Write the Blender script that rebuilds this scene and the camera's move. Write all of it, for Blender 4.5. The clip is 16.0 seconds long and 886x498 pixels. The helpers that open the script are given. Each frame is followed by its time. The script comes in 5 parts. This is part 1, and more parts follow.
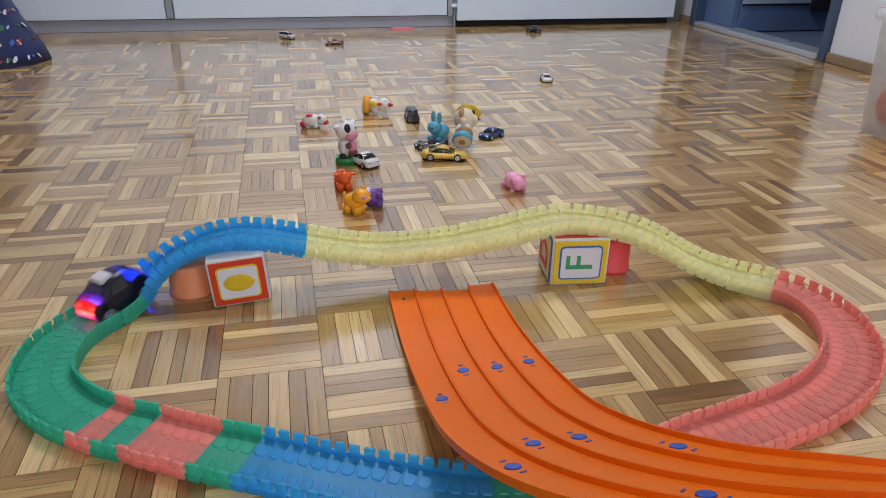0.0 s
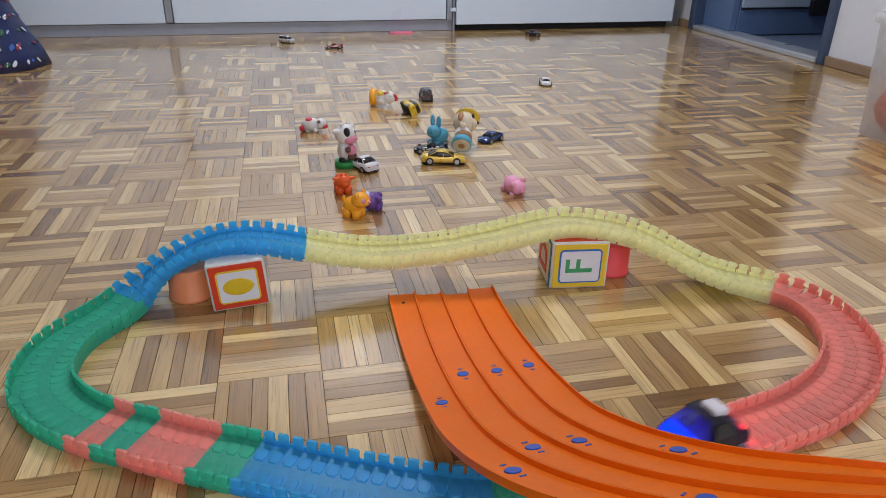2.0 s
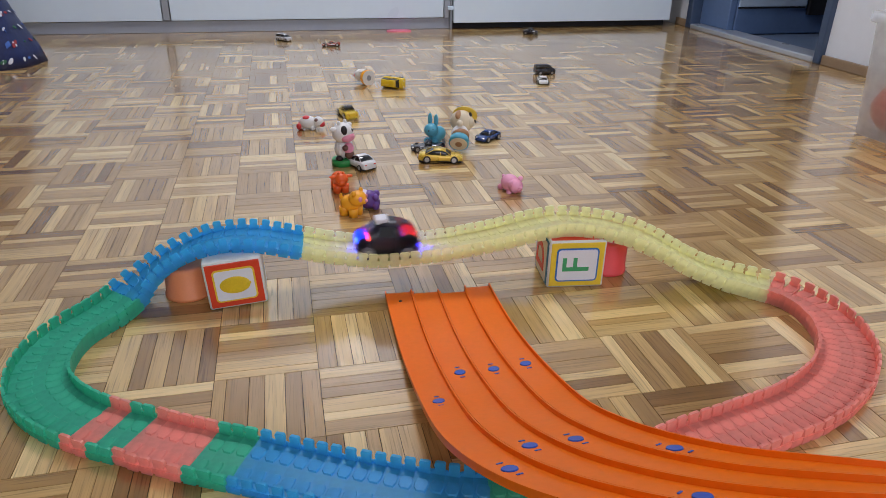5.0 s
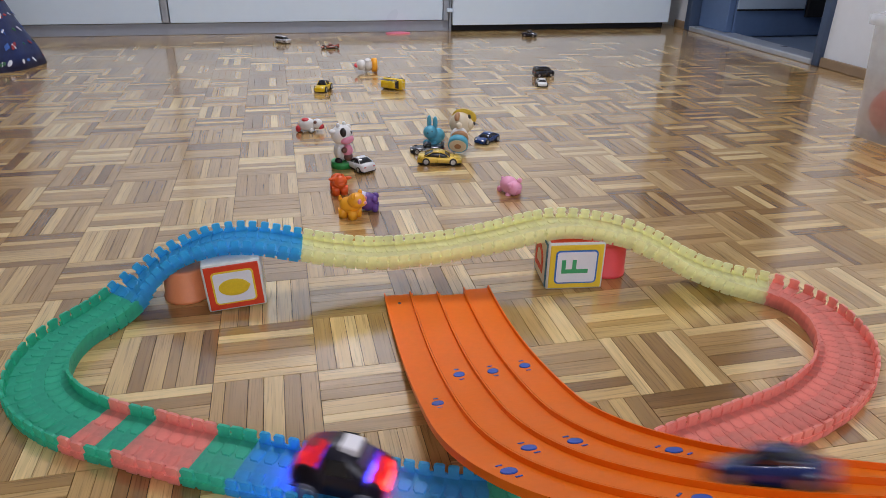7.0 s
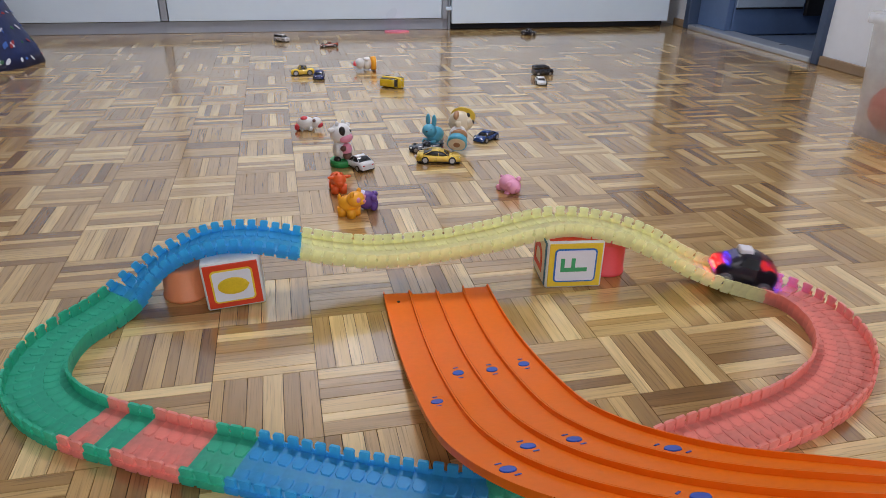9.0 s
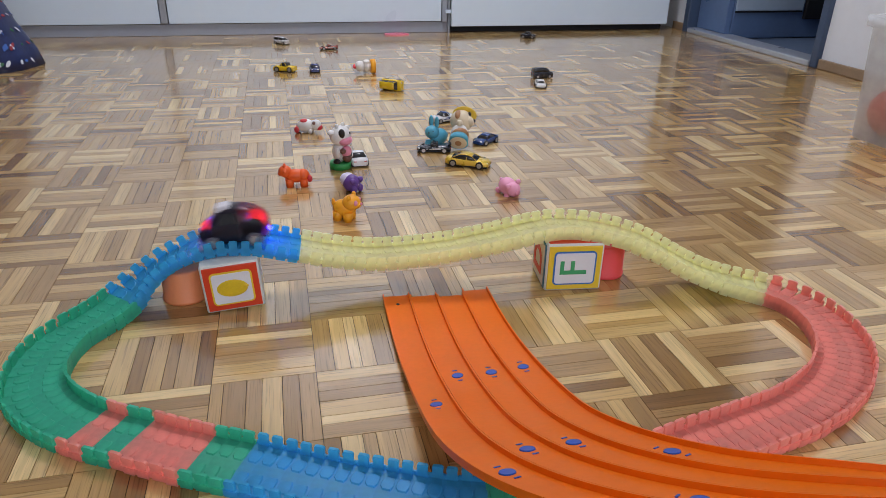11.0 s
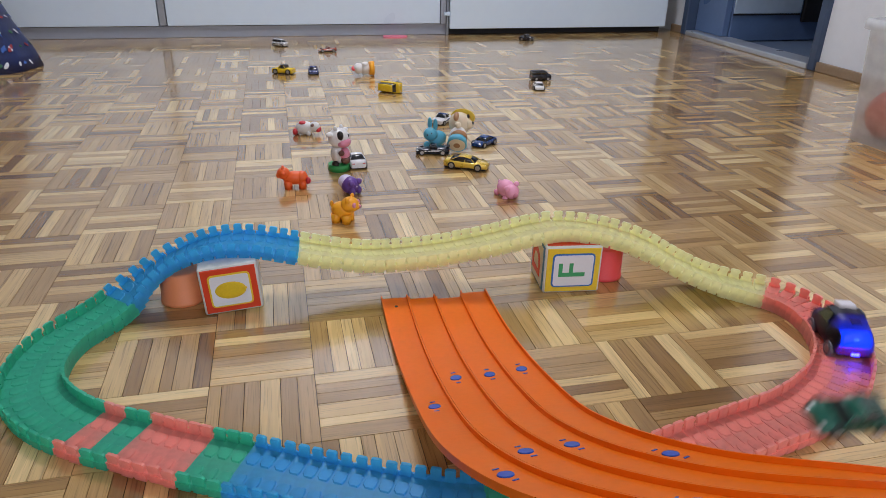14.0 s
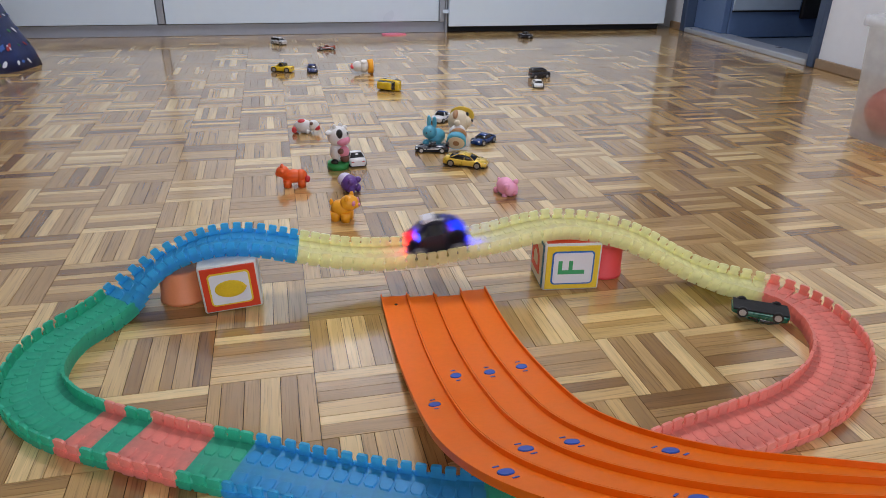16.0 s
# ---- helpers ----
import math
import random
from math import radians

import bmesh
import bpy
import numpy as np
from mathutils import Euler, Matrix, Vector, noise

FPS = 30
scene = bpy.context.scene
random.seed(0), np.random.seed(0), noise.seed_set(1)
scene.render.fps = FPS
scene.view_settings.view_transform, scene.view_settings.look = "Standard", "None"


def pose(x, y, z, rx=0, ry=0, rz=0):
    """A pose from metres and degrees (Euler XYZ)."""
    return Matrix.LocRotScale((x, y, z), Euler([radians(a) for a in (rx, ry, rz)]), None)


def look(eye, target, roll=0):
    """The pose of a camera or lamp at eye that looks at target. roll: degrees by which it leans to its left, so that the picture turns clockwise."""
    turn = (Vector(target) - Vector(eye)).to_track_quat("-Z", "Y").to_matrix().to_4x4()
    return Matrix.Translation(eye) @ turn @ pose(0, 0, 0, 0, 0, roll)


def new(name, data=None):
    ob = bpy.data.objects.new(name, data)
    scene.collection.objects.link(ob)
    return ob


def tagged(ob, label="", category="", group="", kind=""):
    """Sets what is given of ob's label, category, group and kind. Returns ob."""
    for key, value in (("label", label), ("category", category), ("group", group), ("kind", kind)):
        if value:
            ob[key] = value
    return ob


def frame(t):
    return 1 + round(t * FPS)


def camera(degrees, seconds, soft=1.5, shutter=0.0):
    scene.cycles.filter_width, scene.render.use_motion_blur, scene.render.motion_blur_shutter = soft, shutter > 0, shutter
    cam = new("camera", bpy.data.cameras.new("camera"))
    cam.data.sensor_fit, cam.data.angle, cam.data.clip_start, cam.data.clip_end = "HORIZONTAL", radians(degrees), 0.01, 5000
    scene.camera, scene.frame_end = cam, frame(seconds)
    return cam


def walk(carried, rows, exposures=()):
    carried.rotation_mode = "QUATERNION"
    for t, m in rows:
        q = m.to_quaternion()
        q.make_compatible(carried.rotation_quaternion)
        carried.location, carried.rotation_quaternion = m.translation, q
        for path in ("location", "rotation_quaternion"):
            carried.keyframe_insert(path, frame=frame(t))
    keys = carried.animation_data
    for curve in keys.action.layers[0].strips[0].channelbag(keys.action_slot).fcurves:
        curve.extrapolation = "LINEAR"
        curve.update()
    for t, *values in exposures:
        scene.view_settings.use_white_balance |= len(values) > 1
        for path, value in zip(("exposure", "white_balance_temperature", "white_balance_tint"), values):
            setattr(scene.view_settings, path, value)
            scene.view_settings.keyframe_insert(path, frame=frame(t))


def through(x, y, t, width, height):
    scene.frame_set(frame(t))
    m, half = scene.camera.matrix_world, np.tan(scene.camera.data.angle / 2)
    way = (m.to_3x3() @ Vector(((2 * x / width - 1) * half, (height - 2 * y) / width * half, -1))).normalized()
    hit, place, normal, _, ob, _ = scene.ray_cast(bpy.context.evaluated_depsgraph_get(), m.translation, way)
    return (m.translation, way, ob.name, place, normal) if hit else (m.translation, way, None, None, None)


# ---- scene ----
cam = camera(65.26, 16.0, soft=0.72, shutter=0.5)
EYE = (0.1019, -0.6671, 0.4720)


def aim(down, right, lean):
    """Camera pose from its tilt below the horizon, its turn to the right of +y and its lean, in degrees."""
    p, y = radians(down), radians(right)
    way = Vector((math.sin(y) * math.cos(p), math.cos(y) * math.cos(p), -math.sin(p)))
    return look(EYE, Vector(EYE) + way, lean)


TURNS = [(0, 26.041, 12.9, 0.97), (0.5, 25.753, 12.88, 0.875), (1, 25.673, 12.858, 0.878), (1.5, 25.684, 12.893, 0.878), (2, 25.737, 12.937, 0.904), (2.5,
         25.754, 13.008, 0.975), (3, 25.84, 13.076, 1.093), (3.5, 25.886, 13.084, 0.988), (4, 25.931, 13.123, 1.024), (6.5, 25.702, 13.271, 1.133), (7, 25.686,
         13.283, 1.119), (7.5, 25.698, 13.299, 1.174), (8, 25.748, 13.297, 1.117), (8.5, 25.824, 13.374, 1.181), (9, 25.809, 13.372, 1.135), (11.5, 25.555,
         13.422, 1.22), (12, 25.524, 13.43, 1.169), (12.5, 25.426, 13.431, 1.219), (13, 25.37, 13.473, 1.248), (13.5, 25.41, 13.499, 1.217), (14, 25.414,
         13.556, 1.309), (14.5, 25.48, 13.591, 1.177), (15, 25.618, 13.609, 1.077), (15.5, 25.687, 13.611, 1.084), (16, 25.587, 13.602, 1.15)]
walk(cam, [(t, aim(a, b, c)) for t, a, b, c in TURNS])

# ---- light ----
world = bpy.data.worlds.new("sky")
scene.world = world
world.use_nodes = True
sky = world.node_tree.nodes.new("ShaderNodeTexSky")
sky.sky_type, sky.sun_disc, sky.sun_elevation, sky.sun_rotation = "NISHITA", False, radians(35), radians(200)
world.node_tree.links.new(sky.outputs[0], world.node_tree.nodes["Background"].inputs[0])
world.node_tree.nodes["Background"].inputs[1].default_value = 0.12


def area(name, m, sx, sy, power, colour):
    d = bpy.data.lights.new(name, "AREA")
    d.shape, d.size, d.size_y, d.energy, d.color = "RECTANGLE", sx, sy, power, colour
    ob = new(name, d)
    ob.matrix_world = m
    return ob


# daylight through the window behind the camera, and the ceiling lamp
area("window_daylight", look((0.45, -2.36, 1.55), (0.2, 2.0, 0.6)), 2.3, 1.3, 26, (0.895, 0.890, 1.0))
area("ceiling_lamp_light", look((0.45, 1.45, 2.36), (0.45, 1.45, 0)), 0.55, 0.55, 32, (0.915, 0.90, 1.0))
scene.view_settings.exposure = -0.03

# ---- materials ----
N = {}


def mat(name, colour, rough=0.5, metal=0.0, spec=0.5, vary=0.0, scale=40.0, bump=0.0, bscale=200.0, coat=0.0, emit=None, power=0.0, trans=0.0, alpha=1.0, island=False):
    """A Principled material with colour variation at two scales and fine relief."""
    if name in N:
        return N[name]
    m = bpy.data.materials.new(name)
    m.use_nodes = True
    t = m.node_tree
    b = t.nodes["Principled BSDF"]
    c = (*colour, 1.0)
    b.inputs["Base Color"].default_value = c
    b.inputs["Roughness"].default_value = rough
    b.inputs["Metallic"].default_value = metal
    b.inputs["Specular IOR Level"].default_value = spec
    b.inputs["Coat Weight"].default_value = coat
    b.inputs["Transmission Weight"].default_value = trans
    b.inputs["Alpha"].default_value = alpha
    if emit:
        b.inputs["Emission Color"].default_value = (*emit, 1)
        b.inputs["Emission Strength"].default_value = power
    if vary or bump:
        tc = t.nodes.new("ShaderNodeTexCoord")
        if vary:
            big, fine = t.nodes.new("ShaderNodeTexNoise"), t.nodes.new("ShaderNodeTexNoise")
            big.inputs["Scale"].default_value, fine.inputs["Scale"].default_value = scale, scale * 9
            fine.inputs["Detail"].default_value = 4
            for n in (big, fine):
                t.links.new(tc.outputs["Object"], n.inputs["Vector"])
            add = t.nodes.new("ShaderNodeMath")
            add.operation = "ADD"
            t.links.new(big.outputs[0], add.inputs[0])
            t.links.new(fine.outputs[0], add.inputs[1])
            rng = t.nodes.new("ShaderNodeMapRange")
            rng.inputs[1].default_value, rng.inputs[2].default_value = 0.6, 1.4
            rng.inputs[3].default_value, rng.inputs[4].default_value = 1 - vary, 1 + vary
            t.links.new(add.outputs[0], rng.inputs[0])
            hs = t.nodes.new("ShaderNodeHueSaturation")
            hs.inputs["Color"].default_value = c
            t.links.new(rng.outputs[0], hs.inputs["Value"])
            t.links.new(hs.outputs[0], b.inputs["Base Color"])
            r2 = t.nodes.new("ShaderNodeMapRange")
            r2.inputs[3].default_value, r2.inputs[4].default_value = max(0.02, rough - 0.08), min(1, rough + 0.1)
            t.links.new(big.outputs[0], r2.inputs[0])
            t.links.new(r2.outputs[0], b.inputs["Roughness"])
        if bump:
            nb = t.nodes.new("ShaderNodeTexNoise")
            nb.inputs["Scale"].default_value, nb.inputs["Detail"].default_value = bscale, 3
            t.links.new(tc.outputs["Object"], nb.inputs["Vector"])
            bn = t.nodes.new("ShaderNodeBump")
            bn.inputs["Strength"].default_value, bn.inputs["Distance"].default_value = bump, 0.001
            t.links.new(nb.outputs[0], bn.inputs["Height"])
            t.links.new(bn.outputs[0], b.inputs["Normal"])
    N[name] = m
    return m


def glowplastic(name, colour, through=0.5, clear=0.2):
    """Milky translucent plastic: diffuse and transmitted light with a soft gloss."""
    m = bpy.data.materials.new(name)
    m.use_nodes = True
    t = m.node_tree
    out = t.nodes["Material Output"]
    b = t.nodes["Principled BSDF"]
    b.inputs["Roughness"].default_value = 0.33
    tc, nz = t.nodes.new("ShaderNodeTexCoord"), t.nodes.new("ShaderNodeTexNoise")
    nz.inputs["Scale"].default_value, nz.inputs["Detail"].default_value = 90, 3
    t.links.new(tc.outputs["Object"], nz.inputs["Vector"])
    info = t.nodes.new("ShaderNodeObjectInfo")
    ad = t.nodes.new("ShaderNodeMath")
    ad.operation = "MULTIPLY_ADD"
    ad.inputs[1].default_value = 0.5
    t.links.new(nz.outputs[0], ad.inputs[0])
    sc = t.nodes.new("ShaderNodeMath")
    sc.operation = "MULTIPLY_ADD"
    sc.inputs[1].default_value, sc.inputs[2].default_value = 0.05, 0.75
    t.links.new(info.outputs["Random"], sc.inputs[0])
    t.links.new(sc.outputs[0], ad.inputs[2])
    hs = t.nodes.new("ShaderNodeHueSaturation")
    hs.inputs["Color"].default_value = (*colour, 1)
    t.links.new(ad.outputs[0], hs.inputs["Value"])
    t.links.new(hs.outputs[0], b.inputs["Base Color"])
    tl = t.nodes.new("ShaderNodeBsdfTranslucent")
    t.links.new(hs.outputs[0], tl.inputs[0])
    cl = t.nodes.new("ShaderNodeBsdfTransparent")
    cl.inputs[0].default_value = (*[0.35 + 0.65 * c for c in colour], 1)
    mx, mx2 = t.nodes.new("ShaderNodeMixShader"), t.nodes.new("ShaderNodeMixShader")
    mx.inputs[0].default_value = through
    mx2.inputs[0].default_value = clear
    t.links.new(b.outputs[0], mx.inputs[1])
    t.links.new(tl.outputs[0], mx.inputs[2])
    t.links.new(mx.outputs[0], mx2.inputs[1])
    t.links.new(cl.outputs[0], mx2.inputs[2])
    t.links.new(mx2.outputs[0], out.inputs[0])
    return m


def parquet(name, per_island):
    """Varnished hardwood strip; its tone comes from a random number per strip, its grain runs along the strip."""
    m = bpy.data.materials.new(name)
    m.use_nodes = True
    t = m.node_tree
    b = t.nodes["Principled BSDF"]
    if per_island:
        src = t.nodes.new("ShaderNodeNewGeometry").outputs["Random Per Island"]
    else:
        src = t.nodes.new("ShaderNodeObjectInfo").outputs["Random"]
    ramp = t.nodes.new("ShaderNodeValToRGB")
    stops = [(0.0, (0.27, 0.143, 0.045)), (0.10, (0.38, 0.218, 0.072)), (0.28, (0.48, 0.290, 0.104)), (0.54, (0.575, 0.362, 0.136)),
             (0.78, (0.70, 0.468, 0.186)), (1.0, (0.90, 0.672, 0.315))]
    el = ramp.color_ramp.elements
    el[0].position, el[0].color = stops[0][0], (*stops[0][1], 1)
    el[1].position, el[1].color = stops[-1][0], (*stops[-1][1], 1)
    for p, c in stops[1:-1]:
        e = el.new(p)
        e.color = (*c, 1)
    t.links.new(src, ramp.inputs[0])
    uv = t.nodes.new("ShaderNodeUVMap")
    uv.uv_map = "UVMap"
    sep = t.nodes.new("ShaderNodeSeparateXYZ")
    t.links.new(uv.outputs[0], sep.inputs[0])
    off = t.nodes.new("ShaderNodeMath")
    off.operation = "MULTIPLY_ADD"
    off.inputs[1].default_value = 37.0
    t.links.new(src, off.inputs[0])
    t.links.new(sep.outputs[0], off.inputs[2])
    comb = t.nodes.new("ShaderNodeCombineXYZ")
    t.links.new(off.outputs[0], comb.inputs[0])
    t.links.new(sep.outputs[1], comb.inputs[1])
    t.links.new(off.outputs[0], comb.inputs[2])
    mp = t.nodes.new("ShaderNodeMapping")
    mp.inputs["Scale"].default_value = (7, 170, 1)
    t.links.new(comb.outputs[0], mp.inputs[0])
    gr = t.nodes.new("ShaderNodeTexNoise")
    gr.inputs["Scale"].default_value, gr.inputs["Detail"].default_value, gr.inputs["Distortion"].default_value = 1.0, 6, 0.7
    t.links.new(mp.outputs[0], gr.inputs["Vector"])
    mp2 = t.nodes.new("ShaderNodeMapping")
    mp2.inputs["Scale"].default_value = (5, 34, 1)
    t.links.new(comb.outputs[0], mp2.inputs[0])
    g2 = t.nodes.new("ShaderNodeTexNoise")
    g2.inputs["Scale"].default_value, g2.inputs["Detail"].default_value = 1.0, 2
    t.links.new(mp2.outputs[0], g2.inputs["Vector"])
    sm = t.nodes.new("ShaderNodeMath")
    sm.operation = "ADD"
    t.links.new(gr.outputs[0], sm.inputs[0])
    t.links.new(g2.outputs[0], sm.inputs[1])
    rng = t.nodes.new("ShaderNodeMapRange")
    rng.inputs[1].default_value, rng.inputs[2].default_value, rng.inputs[3].default_value, rng.inputs[4].default_value = 0.55, 1.45, 0.74, 1.22
    t.links.new(sm.outputs[0], rng.inputs[0])
    mp3 = t.nodes.new("ShaderNodeMapping")
    mp3.inputs["Scale"].default_value = (16, 520, 1)
    t.links.new(comb.outputs[0], mp3.inputs[0])
    pores = t.nodes.new("ShaderNodeTexNoise")
    pores.inputs["Scale"].default_value, pores.inputs["Detail"].default_value, pores.inputs["Distortion"].default_value = 1.0, 3, 0.4
    t.links.new(mp3.outputs[0], pores.inputs["Vector"])
    pr = t.nodes.new("ShaderNodeMapRange")
    pr.inputs[1].default_value, pr.inputs[2].default_value, pr.inputs[3].default_value, pr.inputs[4].default_value = 0.30, 0.46, 0.62, 1.0
    t.links.new(pores.outputs[0], pr.inputs[0])
    both = t.nodes.new("ShaderNodeMath")
    both.operation = "MULTIPLY"
    t.links.new(rng.outputs[0], both.inputs[0])
    t.links.new(pr.outputs[0], both.inputs[1])
    hs = t.nodes.new("ShaderNodeHueSaturation")
    t.links.new(ramp.outputs[0], hs.inputs["Color"])
    t.links.new(both.outputs[0], hs.inputs["Value"])
    t.links.new(hs.outputs[0], b.inputs["Base Color"])
    tc = t.nodes.new("ShaderNodeNewGeometry")
    wn = t.nodes.new("ShaderNodeTexNoise")
    wn.inputs["Scale"].default_value, wn.inputs["Detail"].default_value = 14, 4
    t.links.new(tc.outputs["Position"], wn.inputs["Vector"])
    rr = t.nodes.new("ShaderNodeMapRange")
    rr.inputs[3].default_value, rr.inputs[4].default_value = 0.16, 0.30
    t.links.new(wn.outputs[0], rr.inputs[0])
    t.links.new(rr.outputs[0], b.inputs["Roughness"])
    b.inputs["Specular IOR Level"].default_value = 0.5
    b.inputs["Coat Weight"].default_value = 1.0
    b.inputs["Coat IOR"].default_value = 1.65
    b.inputs["Coat Roughness"].default_value = 0.11
    bn = t.nodes.new("ShaderNodeBump")
    bn.inputs["Strength"].default_value, bn.inputs["Distance"].default_value = 0.12, 0.0006
    t.links.new(sm.outputs[0], bn.inputs["Height"])
    t.links.new(bn.outputs[0], b.inputs["Normal"])
    return m


JOINT = mat("floor_joint", (0.07, 0.042, 0.02), 0.7, vary=0.2)
WALLP = mat("wall_paint", (0.76, 0.80, 0.85), 0.7, vary=0.03, scale=3, bump=0.15, bscale=150)
WHITE = mat("white_laminate", (0.72, 0.86, 1.0), 0.3, vary=0.02, scale=3)
GREY = mat("grey_rail", (0.36, 0.40, 0.46), 0.38, metal=0.4, vary=0.05, scale=12)
DIMWALL = mat("dim_wall", (0.17, 0.14, 0.11), 0.7, vary=0.06, scale=3, bump=0.2)
# near-black colour for the shade in gaps and holes
GAPSHADE = mat("gap_shade", (0.02, 0.02, 0.025), 0.7, vary=0.2)
DOORB = mat("door_blue_grey", (0.10, 0.165, 0.31), 0.30, vary=0.08, scale=5, bump=0.1, bscale=60)
DOORF = mat("door_frame_grey", (0.050, 0.080, 0.145), 0.4, vary=0.08, scale=8)
SILL = mat("door_threshold", (0.52, 0.56, 0.62), 0.3, metal=0.5, vary=0.08, scale=20)
OAK = mat("oak_trim", (0.30, 0.21, 0.13), 0.42, vary=0.15, scale=14, bump=0.2)
ORANGE = mat("orange_plastic", (0.97, 0.195, 0.006), 0.38, spec=0.22, vary=0.05, scale=18, bump=0.08, bscale=90)
BLUEPIN = mat("blue_plastic", (0.02, 0.10, 0.55), 0.35, vary=0.05)
TB = glowplastic("track_blue", (0.12, 0.66, 0.95), 0.5, 0.34)
TG = glowplastic("track_green", (0.11, 0.74, 0.53), 0.5, 0.20)
TR = glowplastic("track_red", (1.0, 0.50, 0.42), 0.5, 0.16)
TY = glowplastic("track_yellow", (0.97, 0.97, 0.66), 0.5, 0.24)


# ---- building helpers ----
def mesh_of(name, bm, mats, smooth=False):
    me = bpy.data.meshes.new(name)
    bm.normal_update()
    bm.to_mesh(me)
    bm.free()
    for k in mats if isinstance(mats, (list, tuple)) else [mats]:
        me.materials.append(k)
    if smooth:
        for p in me.polygons:
            p.use_smooth = True
    return me


def part(name, bm, material, parent=None, label="", smooth=False, m=None):
    ob = new(name, mesh_of(name, bm, material, smooth))
    if parent is not None:
        ob.parent = parent
    if m is not None:
        ob.matrix_basis = m
    return tagged(ob, label)


def box(bm, x0, x1, y0, y1, z0, z1, bevel=0.0, mi=0, m=None, seg=2):
    r = bmesh.ops.create_cube(bm, size=1.0)
    vs = r["verts"]
    bmesh.ops.scale(bm, vec=(x1 - x0, y1 - y0, z1 - z0), verts=vs)
    bmesh.ops.translate(bm, vec=((x0 + x1) / 2, (y0 + y1) / 2, (z0 + z1) / 2), verts=vs)
    fs = {f for v in vs for f in v.link_faces}
    if bevel:
        es = list({e for v in vs for e in v.link_edges})
        o = bmesh.ops.bevel(bm, geom=es, offset=bevel, segments=seg, affect="EDGES", profile=0.5)
        fs = {f for f in fs if f.is_valid} | set(o["faces"])
        vs = list({v for f in fs for v in f.verts})
    for f in fs:
        f.material_index = mi
    if m is not None:
        bmesh.ops.transform(bm, matrix=m, verts=vs)
    return vs


def ball(bm, c, r, mi=0, m=None, u=16, v=10, smooth=True):
    o = bmesh.ops.create_uvsphere(bm, u_segments=u, v_segments=v, radius=1.0)
    rr = r if isinstance(r, (list, tuple)) else (r, r, r)
    mm = Matrix.Translation(c) @ (m if m is not None else Matrix.Identity(4)) @ Matrix.Diagonal((*rr, 1))
    bmesh.ops.transform(bm, matrix=mm, verts=o["verts"])
    for f in {f for w in o["verts"] for f in w.link_faces}:
        f.material_index, f.smooth = mi, smooth


def cyl(bm, a, b, r0, r1=None, mi=0, seg=16, smooth=True):
    a, b = Vector(a), Vector(b)
    o = bmesh.ops.create_cone(bm, cap_ends=True, segments=seg, radius1=r0, radius2=r0 if r1 is None else r1, depth=(b - a).length)
    mm = Matrix.Translation((a + b) / 2) @ (b - a).to_track_quat("Z", "Y").to_matrix().to_4x4()
    bmesh.ops.transform(bm, matrix=mm, verts=o["verts"])
    for f in {f for w in o["verts"] for f in w.link_faces}:
        f.material_index, f.smooth = mi, smooth and len(f.verts) == 4


def loft(bm, rings, mi=0, cap=True, smooth=True, closed=True):
    """Joins rings of equally many points, one after the other."""
    vs = [[bm.verts.new(p) for p in r] for r in rings]
    n = len(vs[0])
    for a, b in zip(vs, vs[1:]):
        for i in range(n if closed else n - 1):
            f = bm.faces.new((a[i], a[(i + 1) % n], b[(i + 1) % n], b[i]))
            f.material_index, f.smooth = mi, smooth
    if cap and closed:
        for r in (list(reversed(vs[0])), vs[-1]):
            f = bm.faces.new(r)
            f.material_index = mi
    return vs


def spline(points, closed=False, step=0.004):
    """A Catmull-Rom curve through points, sampled at about even steps."""
    P = [np.array(p, float) for p in points]
    n = len(P)
    out = []
    for i in range(n if closed else n - 1):
        if closed:
            a, b, c, d = P[i - 1], P[i], P[(i + 1) % n], P[(i + 2) % n]
        else:
            a, b, c, d = P[max(i - 1, 0)], P[i], P[i + 1], P[min(i + 2, n - 1)]
        k = max(2, int(np.linalg.norm(c[:3] - b[:3]) / step))
        for j in range(k):
            u = j / k
            out.append(0.5 * (2 * b + (c - a) * u + (2 * a - 5 * b + 4 * c - d) * u * u + (3 * b - a - 3 * c + d) * u ** 3))
    if not closed:
        out.append(P[-1])
    return np.array(out)


# ---- the loop of clip-together track: its centre line ----
LOOP = [(-0.111, -0.062, 0), (-0.064, -0.089, 0), (-0.010, -0.120, 0), (0.044, -0.147, 0), (0.091, -0.172, 0), (0.137, -0.195, 0),
        (0.185, -0.217, 0), (0.245, -0.238, 0), (0.31, -0.244, 0), (0.39, -0.234, 0), (0.474, -0.212, 0), (0.550, -0.196, 0),
        (0.615, -0.180, 0), (0.668, -0.156, 0), (0.706, -0.130, 0), (0.741, -0.092, 0), (0.760, -0.052, 0), (0.768, -0.010, 0),
        (0.764, 0.025, 0), (0.748, 0.055, 0.0), (0.718, 0.077, 0.002), (0.68, 0.092, 0.010), (0.635, 0.108, 0.028), (0.59, 0.127, 0.052),
        (0.54, 0.150, 0.068), (0.48, 0.170, 0.074), (0.43, 0.174, 0.069), (0.38, 0.178, 0.058), (0.30, 0.185, 0.045), (0.22, 0.190, 0.041),
        (0.16, 0.193, 0.048), (0.10, 0.197, 0.062), (0.04, 0.203, 0.0735), (-0.01, 0.207, 0.070), (-0.06, 0.210, 0.049), (-0.098, 0.203, 0.022),
        (-0.122, 0.185, 0.006), (-0.145, 0.158, 0), (-0.168, 0.127, 0), (-0.183, 0.092, 0), (-0.187, 0.050, 0), (-0.178, 0.010, 0),
        (-0.150, -0.030, 0)]
